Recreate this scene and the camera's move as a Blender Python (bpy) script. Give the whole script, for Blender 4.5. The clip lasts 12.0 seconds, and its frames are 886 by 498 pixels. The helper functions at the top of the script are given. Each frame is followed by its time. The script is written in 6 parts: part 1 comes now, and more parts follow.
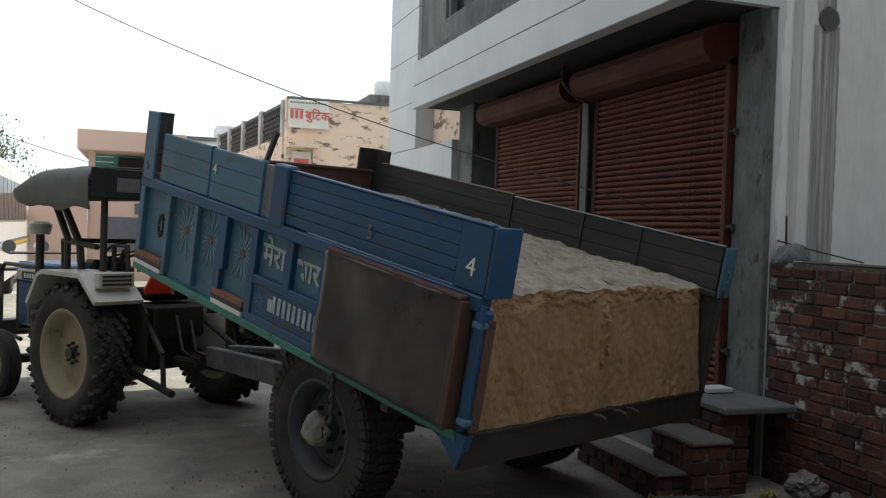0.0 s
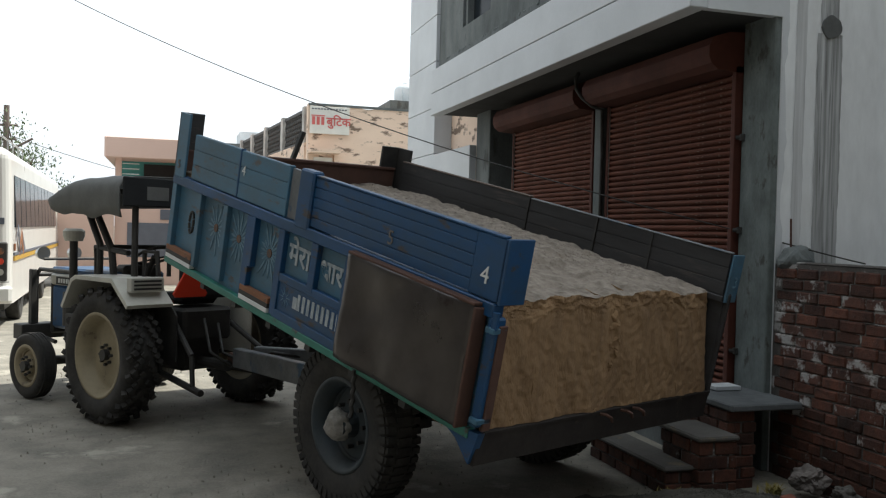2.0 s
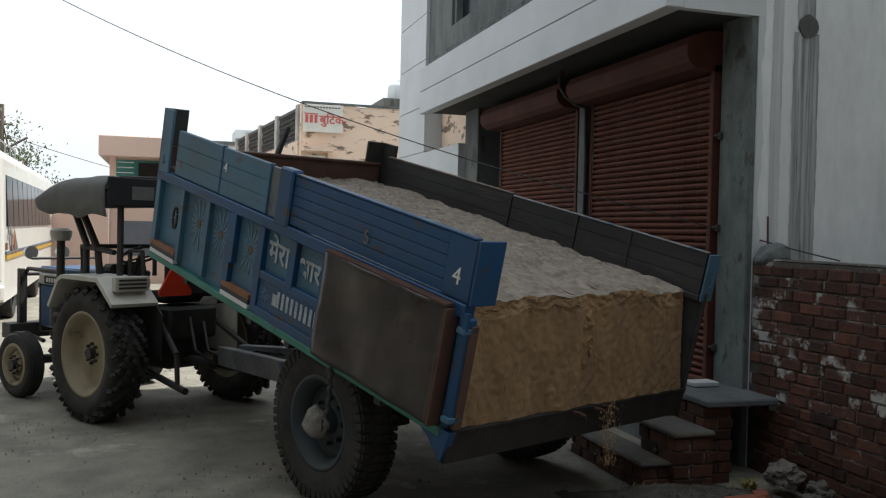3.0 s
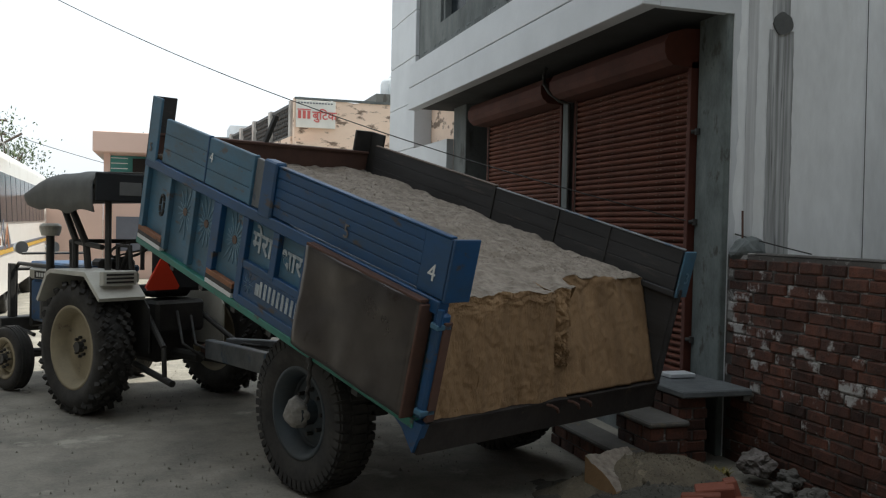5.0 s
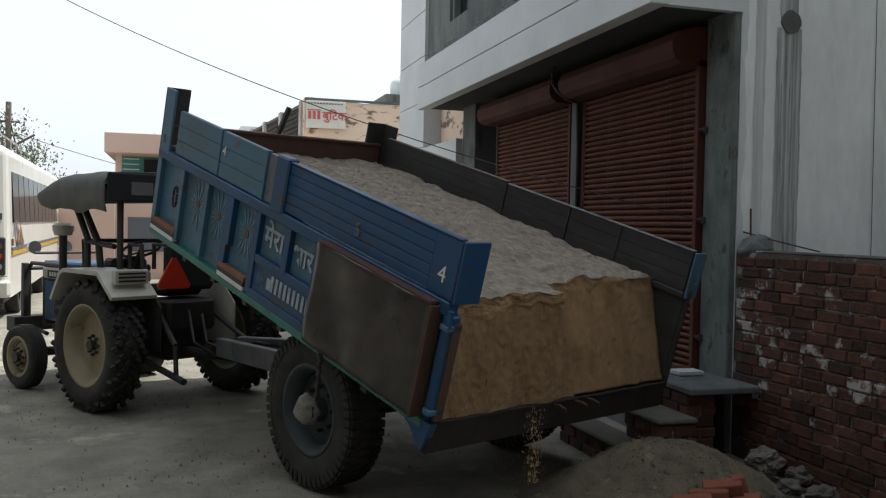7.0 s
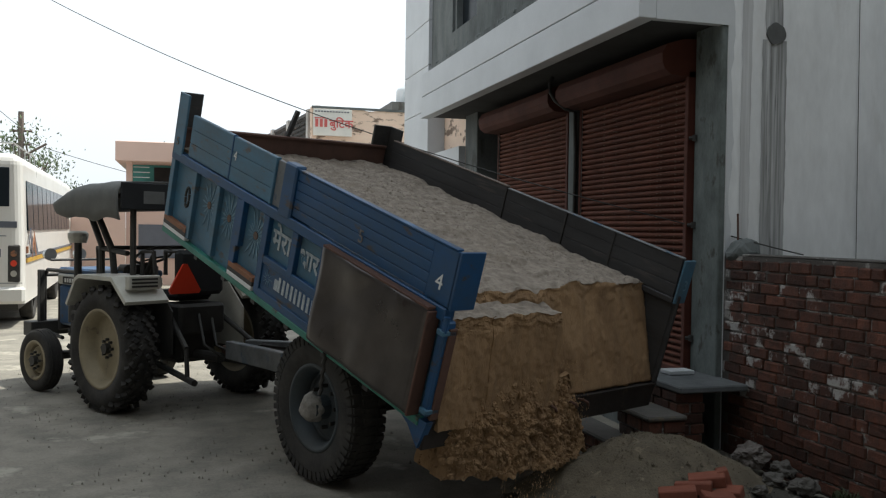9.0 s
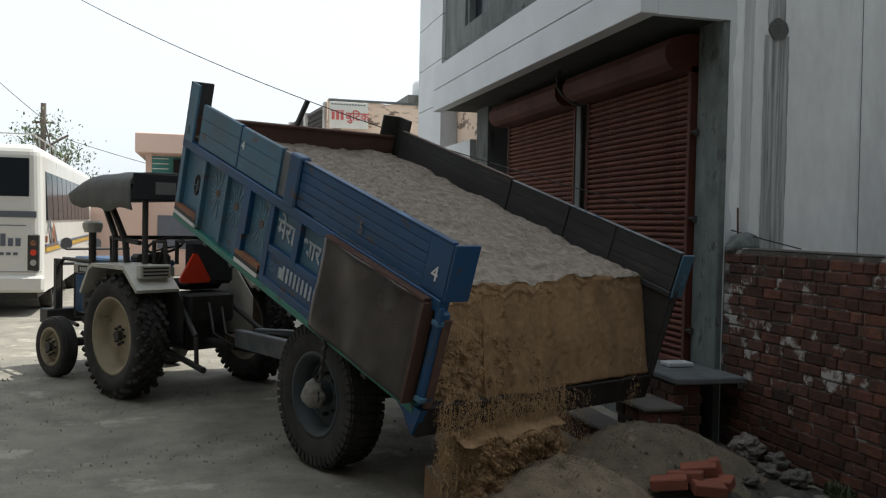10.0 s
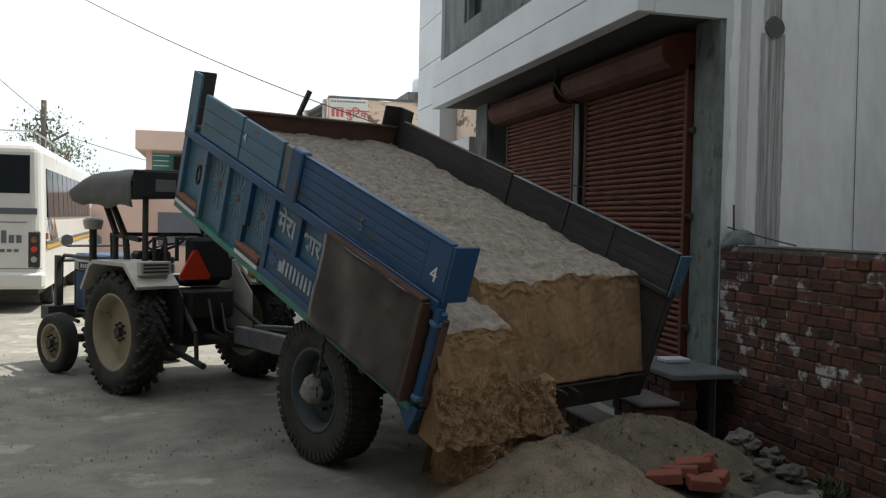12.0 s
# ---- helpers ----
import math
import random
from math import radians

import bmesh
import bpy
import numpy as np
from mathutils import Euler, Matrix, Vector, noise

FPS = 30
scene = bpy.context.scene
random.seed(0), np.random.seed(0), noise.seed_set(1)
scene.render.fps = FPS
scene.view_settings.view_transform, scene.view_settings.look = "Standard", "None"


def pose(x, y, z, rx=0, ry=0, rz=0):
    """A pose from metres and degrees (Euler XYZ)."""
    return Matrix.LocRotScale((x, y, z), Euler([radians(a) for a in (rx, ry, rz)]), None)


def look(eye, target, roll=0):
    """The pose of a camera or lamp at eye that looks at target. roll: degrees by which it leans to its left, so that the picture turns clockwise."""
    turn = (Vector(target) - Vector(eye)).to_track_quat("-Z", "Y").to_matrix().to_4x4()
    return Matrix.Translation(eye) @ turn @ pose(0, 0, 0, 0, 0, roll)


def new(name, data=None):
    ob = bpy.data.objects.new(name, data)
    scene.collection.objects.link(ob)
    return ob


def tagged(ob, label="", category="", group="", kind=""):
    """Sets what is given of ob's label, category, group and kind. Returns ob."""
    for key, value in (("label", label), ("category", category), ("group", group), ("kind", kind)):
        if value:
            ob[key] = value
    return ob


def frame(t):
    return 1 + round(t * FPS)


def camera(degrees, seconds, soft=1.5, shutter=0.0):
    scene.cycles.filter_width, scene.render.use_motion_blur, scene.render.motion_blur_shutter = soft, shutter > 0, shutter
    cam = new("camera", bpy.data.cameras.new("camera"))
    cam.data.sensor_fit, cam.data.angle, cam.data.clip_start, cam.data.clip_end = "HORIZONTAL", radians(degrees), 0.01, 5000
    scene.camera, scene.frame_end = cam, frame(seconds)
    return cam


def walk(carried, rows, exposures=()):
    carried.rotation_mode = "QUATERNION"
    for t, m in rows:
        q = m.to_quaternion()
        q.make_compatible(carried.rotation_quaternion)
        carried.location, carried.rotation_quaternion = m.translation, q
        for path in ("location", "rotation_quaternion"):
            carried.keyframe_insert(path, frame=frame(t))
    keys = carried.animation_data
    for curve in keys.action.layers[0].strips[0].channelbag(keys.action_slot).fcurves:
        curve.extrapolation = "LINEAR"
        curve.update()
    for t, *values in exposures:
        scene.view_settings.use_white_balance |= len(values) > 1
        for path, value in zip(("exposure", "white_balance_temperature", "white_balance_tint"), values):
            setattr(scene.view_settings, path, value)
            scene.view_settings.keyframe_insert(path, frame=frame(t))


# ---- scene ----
cam = camera(53.2, 12.0, soft=1.2)
PATH = [
    (0, (0.753, 0.181, 1.724), (1.387, 2.078, 1.682), 1.9),
    (0.5, (0.757, 0.115, 1.723), (1.348, 2.025, 1.689), 1.8),
    (1, (0.709, 0.024, 1.731), (1.293, 1.937, 1.699), 1.5),
    (1.5, (0.704, -0.037, 1.723), (1.29, 1.875, 1.691), 1.6),
    (2, (0.711, -0.089, 1.74), (1.298, 1.823, 1.703), 1.5),
    (2.5, (0.755, -0.137, 1.749), (1.343, 1.774, 1.709), 1.5),
    (3, (0.83, -0.186, 1.757), (1.419, 1.725, 1.713), 1.3),
    (3.5, (0.881, -0.24, 1.757), (1.471, 1.67, 1.708), 1.4),
    (5.5, (0.919, -0.357, 1.751), (1.514, 1.552, 1.695), 1.2),
    (6, (0.918, -0.371, 1.75), (1.512, 1.538, 1.692), 1.3),
    (6.5, (0.914, -0.366, 1.741), (1.502, 1.545, 1.686), 1.2),
    (7, (0.918, -0.378, 1.739), (1.49, 1.538, 1.685), 1.1),
    (9, (0.908, -0.678, 1.745), (1.461, 1.244, 1.703), 0.8),
    (9.5, (0.96, -0.738, 1.761), (1.494, 1.189, 1.713), 1.1),
    (10, (1.015, -0.829, 1.737), (1.524, 1.104, 1.679), 1.2),
    (10.5, (1.034, -0.875, 1.745), (1.536, 1.06, 1.684), 1.3),
    (11, (1.038, -0.891, 1.75), (1.541, 1.044, 1.686), 1.2),
    (11.5, (1.022, -0.889, 1.747), (1.529, 1.045, 1.682), 1.2),
    (12, (1.022, -0.882, 1.738), (1.53, 1.051, 1.673), 1.2),
]
walk(cam, [(t, look(eye, target, roll)) for t, eye, target, roll in PATH],
     exposures=[(0.0, 0.43, 5930, 6), (0.5, 0.15, 5930, 6), (1.0, 0.08, 5930, 6), (1.5, 0.18, 5930, 6), (2.0, 0.43, 5930, 6), (2.5, 0.35, 5930, 6), (3.0, 0.30, 5930, 6), (3.5, 0.27, 5930, 6), (5.5, 0.33, 5930, 6), (6.0, 0.23, 5930, 6), (6.5, 0.13, 5930, 6), (7.0, 0.20, 5930, 6), (9.0, 0.28, 5930, 6), (9.5, 0.18, 5930, 6), (10.0, 0.21, 5930, 6), (10.5, 0.47, 5930, 6), (11.0, 0.47, 5930, 6), (11.5, 0.36, 5930, 6), (12.0, 0.33, 5930, 6)])

# ---- light ----
SUN_AZ, SUN_EL = 80.0, 62.0
world = bpy.data.worlds.new("sky")
scene.world = world
world.use_nodes = True
wn = world.node_tree
sky = wn.nodes.new("ShaderNodeTexSky")
sky.sky_type = 'NISHITA'
sky.sun_disc = False
sky.sun_elevation, sky.sun_rotation = radians(SUN_EL), radians(SUN_AZ)
sky.air_density, sky.dust_density, sky.ozone_density = 1.0, 4.0, 1.0
wn.nodes["Background"].inputs[1].default_value = 0.15
haze = wn.nodes.new("ShaderNodeHueSaturation")   # thin white haze over the whole sky
haze.inputs["Saturation"].default_value, haze.inputs["Value"].default_value = 0.2, 1.45
wn.links.new(sky.outputs[0], haze.inputs["Color"])
veil = wn.nodes.new("ShaderNodeMix")   # even bright veil of a dusty sky
veil.data_type = 'RGBA'
veil.inputs["Factor"].default_value, veil.inputs["B"].default_value = 0.78, (6.3, 6.25, 6.1, 1)
wn.links.new(haze.outputs[0], veil.inputs["A"])
wn.links.new(veil.outputs["Result"], wn.nodes["Background"].inputs[0])
sun = new("sun", bpy.data.lights.new("sun", 'SUN'))
sun.data.energy, sun.data.angle, sun.data.color = 5.0, radians(0.6), (1.0, 0.91, 0.77)
_d = Vector((math.sin(radians(SUN_AZ)) * math.cos(radians(SUN_EL)), math.cos(radians(SUN_AZ)) * math.cos(radians(SUN_EL)), math.sin(radians(SUN_EL))))
sun.matrix_world = Matrix.Translation(_d * 60) @ _d.to_track_quat("Z", "Y").to_matrix().to_4x4()


# ---- materials ----
def mat(name, base, other=None, rough=0.7, metal=0.0, scale=4.0, fine=40.0, bump=0.15, amount=0.6, stain=None, stain_scale=1.2, stain_at=0.55, stretch=(1, 1, 1), vary=0.0, dist=0.01, coat=0.0, world=False):
    """Two scales of noise between base and other, fine grain in the relief, and stains with edges of their own."""
    m = bpy.data.materials.new(name)
    m.use_nodes = True
    nt = m.node_tree
    N, K = nt.nodes, nt.links
    b = N["Principled BSDF"]
    tc = N.new("ShaderNodeTexCoord")
    mp = N.new("ShaderNodeMapping")
    mp.inputs["Scale"].default_value = stretch
    K.new(N.new("ShaderNodeNewGeometry").outputs["Position"] if world else tc.outputs["Object"], mp.inputs[0])
    n1, n2 = N.new("ShaderNodeTexNoise"), N.new("ShaderNodeTexNoise")
    for n, s, d in ((n1, scale, 6), (n2, fine, 4)):
        n.inputs["Scale"].default_value, n.inputs["Detail"].default_value, n.inputs["Roughness"].default_value = s, d, 0.6
        K.new(mp.outputs[0], n.inputs["Vector"])
    other = other or tuple(c * 0.75 for c in base)
    add = N.new("ShaderNodeMath")
    add.operation = 'MULTIPLY_ADD'
    add.inputs[1].default_value = 0.35
    K.new(n2.outputs["Fac"], add.inputs[0])
    K.new(n1.outputs["Fac"], add.inputs[2])
    r = N.new("ShaderNodeMapRange")
    r.inputs["From Min"].default_value, r.inputs["From Max"].default_value = 0.48, 0.88
    r.inputs["To Max"].default_value = amount
    K.new(add.outputs[0], r.inputs["Value"])
    mix = N.new("ShaderNodeMix")
    mix.data_type = 'RGBA'
    mix.inputs["A"].default_value, mix.inputs["B"].default_value = (*base, 1), (*other, 1)
    K.new(r.outputs[0], mix.inputs["Factor"])
    col = mix.outputs["Result"]
    if vary:
        oi, hv = N.new("ShaderNodeObjectInfo"), N.new("ShaderNodeHueSaturation")
        mr = N.new("ShaderNodeMapRange")
        mr.inputs["To Min"].default_value, mr.inputs["To Max"].default_value = 1 - vary, 1 + vary
        K.new(oi.outputs["Random"], mr.inputs["Value"])
        K.new(mr.outputs[0], hv.inputs["Value"])
        K.new(col, hv.inputs["Color"])
        col = hv.outputs["Color"]
    if stain:
        n3, r3, m3 = N.new("ShaderNodeTexNoise"), N.new("ShaderNodeMapRange"), N.new("ShaderNodeMix")
        n3.inputs["Scale"].default_value, n3.inputs["Detail"].default_value, n3.inputs["Roughness"].default_value = stain_scale, 9, 0.65
        K.new(mp.outputs[0], n3.inputs["Vector"])
        r3.inputs["From Min"].default_value, r3.inputs["From Max"].default_value = stain_at, stain_at + 0.07
        K.new(n3.outputs["Fac"], r3.inputs["Value"])
        m3.data_type = 'RGBA'
        K.new(r3.outputs[0], m3.inputs["Factor"])
        K.new(col, m3.inputs["A"])
        m3.inputs["B"].default_value = (*stain, 1)
        col = m3.outputs["Result"]
    K.new(col, b.inputs["Base Color"])
    rr = N.new("ShaderNodeMapRange")
    rr.inputs["To Min"].default_value, rr.inputs["To Max"].default_value = max(rough - 0.12, 0.05), min(rough + 0.15, 1)
    K.new(n1.outputs["Fac"], rr.inputs["Value"])
    K.new(rr.outputs[0], b.inputs["Roughness"])
    b.inputs["Metallic"].default_value = metal
    b.inputs["Coat Weight"].default_value = coat
    if bump:
        bp = N.new("ShaderNodeBump")
        bp.inputs["Strength"].default_value, bp.inputs["Distance"].default_value = bump, dist
        K.new(add.outputs[0], bp.inputs["Height"])
        K.new(bp.outputs[0], b.inputs["Normal"])
    return m


def plain(name, base, rough=0.6, metal=0.0):
    return mat(name, base, rough=rough, metal=metal, amount=0.35, bump=0.05)


M_GROUND = mat("dusty_ground", (0.290, 0.268, 0.224), (0.140, 0.132, 0.113), rough=0.95, scale=2.2, fine=48, bump=0.9, amount=1.0, stain=(0.36, 0.335, 0.28), stain_scale=1.1, stain_at=0.575, dist=0.03)
M_DAMPSOIL = mat("damp_dark_soil", (0.085, 0.080, 0.066), (0.040, 0.038, 0.032), rough=0.95, scale=4, fine=50, bump=1.0, amount=1.0, dist=0.03, stain=(0.15, 0.13, 0.10), stain_scale=3.0, stain_at=0.60)
M_SAND = mat("damp_sand", (0.300, 0.190, 0.096), (0.185, 0.116, 0.060), rough=1.0, scale=4.5, fine=85, bump=1.0, amount=1.0, dist=0.018, stretch=(1.8, 1, 0.5), stain=(0.205, 0.125, 0.062), stain_scale=7.0, stain_at=0.60)
M_HEAP = mat("mixed_grey_sand", (0.235, 0.188, 0.126), (0.125, 0.102, 0.071), rough=1.0, scale=6, fine=80, bump=1.0, amount=1.0, dist=0.016, stain=(0.29, 0.235, 0.17), stain_scale=14, stain_at=0.62)
M_LOOSE = mat("loose_falling_sand", (0.42, 0.285, 0.155), (0.29, 0.19, 0.10), rough=1.0, scale=9, fine=60, bump=0.0, amount=1.0)
M_HEAPDARK = mat("sand_mixed_with_dark_earth", (0.165, 0.137, 0.095), (0.085, 0.073, 0.053), rough=1.0, scale=5, fine=80, bump=1.0, amount=1.0, dist=0.016, stain=(0.21, 0.175, 0.125), stain_scale=9, stain_at=0.60)
M_SANDTOP = mat("dry_gravelly_sand", (0.315, 0.272, 0.225), (0.150, 0.125, 0.100), rough=1.0, scale=16, fine=150, bump=1.0, amount=1.0, dist=0.012, stain=(0.22, 0.185, 0.145), stain_scale=3.5, stain_at=0.58)
M_BLUE = mat("blue_paint", (0.004, 0.062, 0.185), (0.020, 0.054, 0.105), rough=0.46, scale=2.6, fine=26, bump=0.10, amount=0.85, stain=(0.052, 0.043, 0.041), stain_scale=6.5, stain_at=0.59, stretch=(1, 0.6, 1.6))
M_BLUELIGHT = mat("faded_blue_paint", (0.050, 0.150, 0.245), (0.070, 0.115, 0.150), rough=0.5, scale=3.2, fine=34, bump=0.10, amount=0.9, stain=(0.085, 0.072, 0.066), stain_scale=5.5, stain_at=0.59, stretch=(1, 0.6, 1.5))
M_DRAWBAR = mat("scraped_grey_paint", (0.20, 0.21, 0.22), (0.10, 0.11, 0.12), rough=0.55, scale=4, amount=0.9, stain=(0.035, 0.080, 0.140), stain_scale=3.0, stain_at=0.54)
M_GREEN = mat("green_paint", (0.03, 0.20, 0.15), (0.04, 0.12, 0.10), rough=0.5, stain=(0.06, 0.05, 0.045), stain_scale=5, stain_at=0.6)
M_STEEL = mat("bare_dark_steel", (0.052, 0.047, 0.046), (0.092, 0.084, 0.082), rough=0.29, metal=0.8, scale=1.3, fine=9, bump=0.06, dist=0.03, amount=1.0, stain=(0.036, 0.027, 0.025), stain_scale=3.0, stain_at=0.62)
M_RUST = mat("rusty_steel", (0.10, 0.05, 0.035), (0.06, 0.035, 0.03), rough=0.8, scale=6, bump=0.2)
M_BEDIN = mat("worn_grey_bed_steel", (0.055, 0.055, 0.057), (0.028, 0.027, 0.027), rough=0.55, metal=0.25, scale=2, fine=25, bump=0.15, amount=0.9, stain=(0.085, 0.074, 0.068), stain_scale=3.2, stain_at=0.59, stretch=(1, 0.35, 3))
M_SILL = mat("oily_rusty_sill_steel", (0.030, 0.024, 0.021), (0.016, 0.013, 0.012), rough=0.8, scale=5, fine=40, bump=0.2, amount=0.9, stain=(0.085, 0.060, 0.038), stain_scale=4, stain_at=0.62)
M_RUBBER = mat("black_rubber", (0.015, 0.015, 0.015), (0.056, 0.052, 0.047), rough=0.88, scale=6, fine=40, bump=0.12, amount=0.9)
M_CREAM = mat("cream_rim_paint", (0.33, 0.28, 0.18), (0.20, 0.17, 0.115), rough=0.6, scale=6, bump=0.05, stain=(0.14, 0.11, 0.08), stain_scale=6, stain_at=0.64)
M_RIMBLUE = mat("dusty_blue_rim", (0.022, 0.035, 0.046), (0.058, 0.064, 0.066), rough=0.6, scale=6, amount=0.8)
M_BLACK = mat("black_machinery", (0.02, 0.02, 0.02), (0.05, 0.047, 0.042), rough=0.6, scale=8, amount=0.8)
M_FENDER = mat("dusty_white_fender", (0.55, 0.54, 0.48), (0.36, 0.35, 0.31), rough=0.5, scale=4, bump=0.04)
M_CANVAS = mat("grey_canvas", (0.16, 0.165, 0.16), (0.09, 0.092, 0.09), rough=0.95, scale=5, fine=120, bump=0.15)
M_BLACKCLOTH = mat("black_canvas", (0.018, 0.02, 0.022), rough=0.9, scale=5, fine=120, bump=0.1)
M_WHITE = mat("white_lettering", (0.72, 0.74, 0.74), rough=0.6, amount=0.4)
M_ORANGE = mat("saffron_paint", (0.30, 0.125, 0.055), (0.19, 0.085, 0.045), rough=0.65, amount=0.9, stain=(0.09, 0.065, 0.05), stain_scale=9, stain_at=0.56)
M_FLOWERCORE = mat("faded_brown_red_paint", (0.16, 0.085, 0.05), (0.09, 0.075, 0.07), rough=0.65, scale=20, amount=1.0)
M_FLOWER = mat("pale_flower_paint", (0.17, 0.27, 0.34), (0.09, 0.17, 0.24), rough=0.6, scale=14, amount=1.0)
M_LETTER = mat("worn_white_lettering", (0.46, 0.50, 0.52), (0.22, 0.27, 0.32), rough=0.65, scale=20, fine=60, amount=1.0, bump=0.02)
M_RED = mat("red_reflector", (0.62, 0.05, 0.02), rough=0.3, amount=0.3, bump=0.0)
M_CONC = mat("raw_cement_plaster", (0.165, 0.182, 0.182), (0.085, 0.096, 0.096), rough=0.95, scale=1.6, fine=30, bump=0.35, amount=1.0, stretch=(1.6, 1.6, 0.7), stain=(0.07, 0.074, 0.07), stain_scale=1.9, stain_at=0.59)
M_PALE = mat("whitewashed_plaster", (0.82, 0.845, 0.865), (0.60, 0.618, 0.632), rough=0.9, scale=0.8, fine=9, bump=0.12, amount=1.0, stretch=(1.5, 1.5, 0.5), stain=(0.66, 0.675, 0.685), stain_scale=1.3, stain_at=0.55)
M_TILE = mat("white_cladding", (0.58, 0.605, 0.63), (0.48, 0.505, 0.53), rough=0.5, scale=1.5, bump=0.05, stain=(0.45, 0.46, 0.47), stain_scale=2.5, stain_at=0.68)
M_DAMP = mat("damp_streak", (0.17, 0.175, 0.175), (0.52, 0.535, 0.545), rough=0.95, scale=2.2, fine=9, stretch=(16, 16, 0.35), amount=1.0, stain=(0.085, 0.088, 0.088), stain_scale=1.6, stain_at=0.56)
M_FAINT = mat("faint_damp_streak", (0.60, 0.615, 0.63), (0.40, 0.41, 0.42), rough=0.95, scale=2.0, fine=9, stretch=(12, 12, 0.3), amount=1.0)
M_PATCH = mat("dark_cement_patch", (0.085, 0.088, 0.088), (0.13, 0.135, 0.135), rough=0.95, scale=12, bump=0.4)
M_SHUTTER = mat("red_oxide_shutter", (0.128, 0.031, 0.011), (0.066, 0.017, 0.007), rough=0.8, metal=0.0, scale=3, fine=30, bump=0.05, amount=0.9, stain=(0.36, 0.28, 0.22), stain_scale=6, stain_at=0.63, stretch=(1, 1.2, 9), vary=0.12)
M_HOOD = mat("red_oxide_hood", (0.090, 0.021, 0.010), (0.050, 0.013, 0.007), rough=0.8, scale=2, fine=20, amount=0.9)
# slab underside: the overhang's shade is put into this near-black colour
M_SOFFIT = mat("shade_dark_slab_underside", (0.036, 0.038, 0.038), (0.020, 0.021, 0.021), rough=0.95, scale=2, fine=20, bump=0.2, amount=0.9)
M_BRICK = mat("red_brick", (0.100, 0.035, 0.020), (0.036, 0.019, 0.014), rough=0.95, scale=9, fine=55, bump=1.0, amount=1.0, vary=0.55, stain=(0.21, 0.20, 0.19), stain_scale=7, stain_at=0.64, dist=0.014, world=True)
M_EFFLO = mat("salt_whitened_brick", (0.100, 0.038, 0.024), (0.045, 0.026, 0.020), rough=0.95, scale=9, fine=55, bump=1.0, amount=1.0, vary=0.3, stain=(0.36, 0.35, 0.34), stain_scale=7, stain_at=0.505, dist=0.014, world=True)
M_TREAD = mat("worn_cement_tread", (0.115, 0.108, 0.098), (0.065, 0.062, 0.056), rough=0.95, scale=5, bump=0.5, stain=(0.16, 0.13, 0.09), stain_scale=5, stain_at=0.58)
M_MORTAR = mat("grey_mortar", (0.048, 0.043, 0.039), (0.100, 0.092, 0.085), rough=1.0, scale=4, fine=60, bump=0.9, amount=1.0, stain=(0.30, 0.292, 0.282), stain_scale=7, stain_at=0.545, world=True)
M_NEWBRICK = mat("orange_new_brick", (0.215, 0.070, 0.042), (0.13, 0.046, 0.031), rough=0.95, scale=12, fine=60, bump=0.5, vary=0.15)
M_STONE = mat("grey_stone_slab", (0.135, 0.147, 0.153), (0.075, 0.082, 0.086), rough=0.8, scale=6, fine=60, bump=0.4, amount=0.9)
M_COLUMN = mat("stained_cement_column", (0.165, 0.190, 0.186), (0.082, 0.096, 0.093), rough=0.95, scale=3.5, fine=30, bump=0.5, amount=1.0, stretch=(1.6, 1.6, 0.8), stain=(0.060, 0.064, 0.056), stain_scale=4.5, stain_at=0.57)
M_DARK = mat("dark_interior", (0.03, 0.03, 0.03), rough=0.9)
M_PINK = mat("pink_wall_paint", (0.62, 0.45, 0.38), (0.55, 0.40, 0.34), rough=0.9, scale=1)
M_TEAL = mat("teal_trim", (0.08, 0.30, 0.28), rough=0.7)
M_PEEL = mat("peeling_cream_plaster", (0.80, 0.63, 0.50), (0.68, 0.52, 0.41), rough=0.95, scale=1.0, fine=12, bump=0.3, stain=(0.20, 0.145, 0.11), stain_scale=2.2, stain_at=0.545, stretch=(1, 1, 2.2))
M_PARAPET = mat("weathered_grey_white_parapet", (0.56, 0.54, 0.51), (0.30, 0.28, 0.26), rough=0.95, scale=2, bump=0.2, amount=1.0)
M_BUS = mat("white_bus_paint", (0.68, 0.665, 0.63), (0.58, 0.565, 0.535), rough=0.3, scale=1, bump=0.0, coat=0.2)
M_GLASS = mat("dark_tinted_glass", (0.02, 0.025, 0.03), rough=0.08, amount=0.2, bump=0.0)
M_GLASS.node_tree.nodes["Principled BSDF"].inputs["Specular IOR Level"].default_value = 0.04
M_TANK = mat("white_water_tank", (0.72, 0.76, 0.78), rough=0.4)
M_WOOD = mat("weathered_pole", (0.16, 0.13, 0.11), rough=0.95, stretch=(4, 4, 0.6))
M_LEAF = mat("tree_foliage", (0.085, 0.115, 0.055), (0.12, 0.15, 0.08), rough=0.8, vary=0.2)
M_WEED = mat("low_weeds", (0.040, 0.055, 0.022), (0.07, 0.08, 0.04), rough=0.8)
M_SIGN = mat("white_sign_board", (0.75, 0.75, 0.70), rough=0.5)
M_SIGNRED = mat("red_sign_paint", (0.62, 0.14, 0.13), rough=0.5)
M_YELLOW = mat("yellow_paint", (0.48, 0.29, 0.04), rough=0.5)
M_CLOTH = mat("dirty_white_sack", (0.20, 0.178, 0.165), (0.10, 0.09, 0.08), rough=0.95, scale=9, amount=0.9)
M_GREYTRIM = mat("grey_stripe", (0.12, 0.13, 0.16), rough=0.4)
M_CHROME = mat("dull_chrome", (0.55, 0.55, 0.53), rough=0.3, metal=0.9, amount=0.3, bump=0)
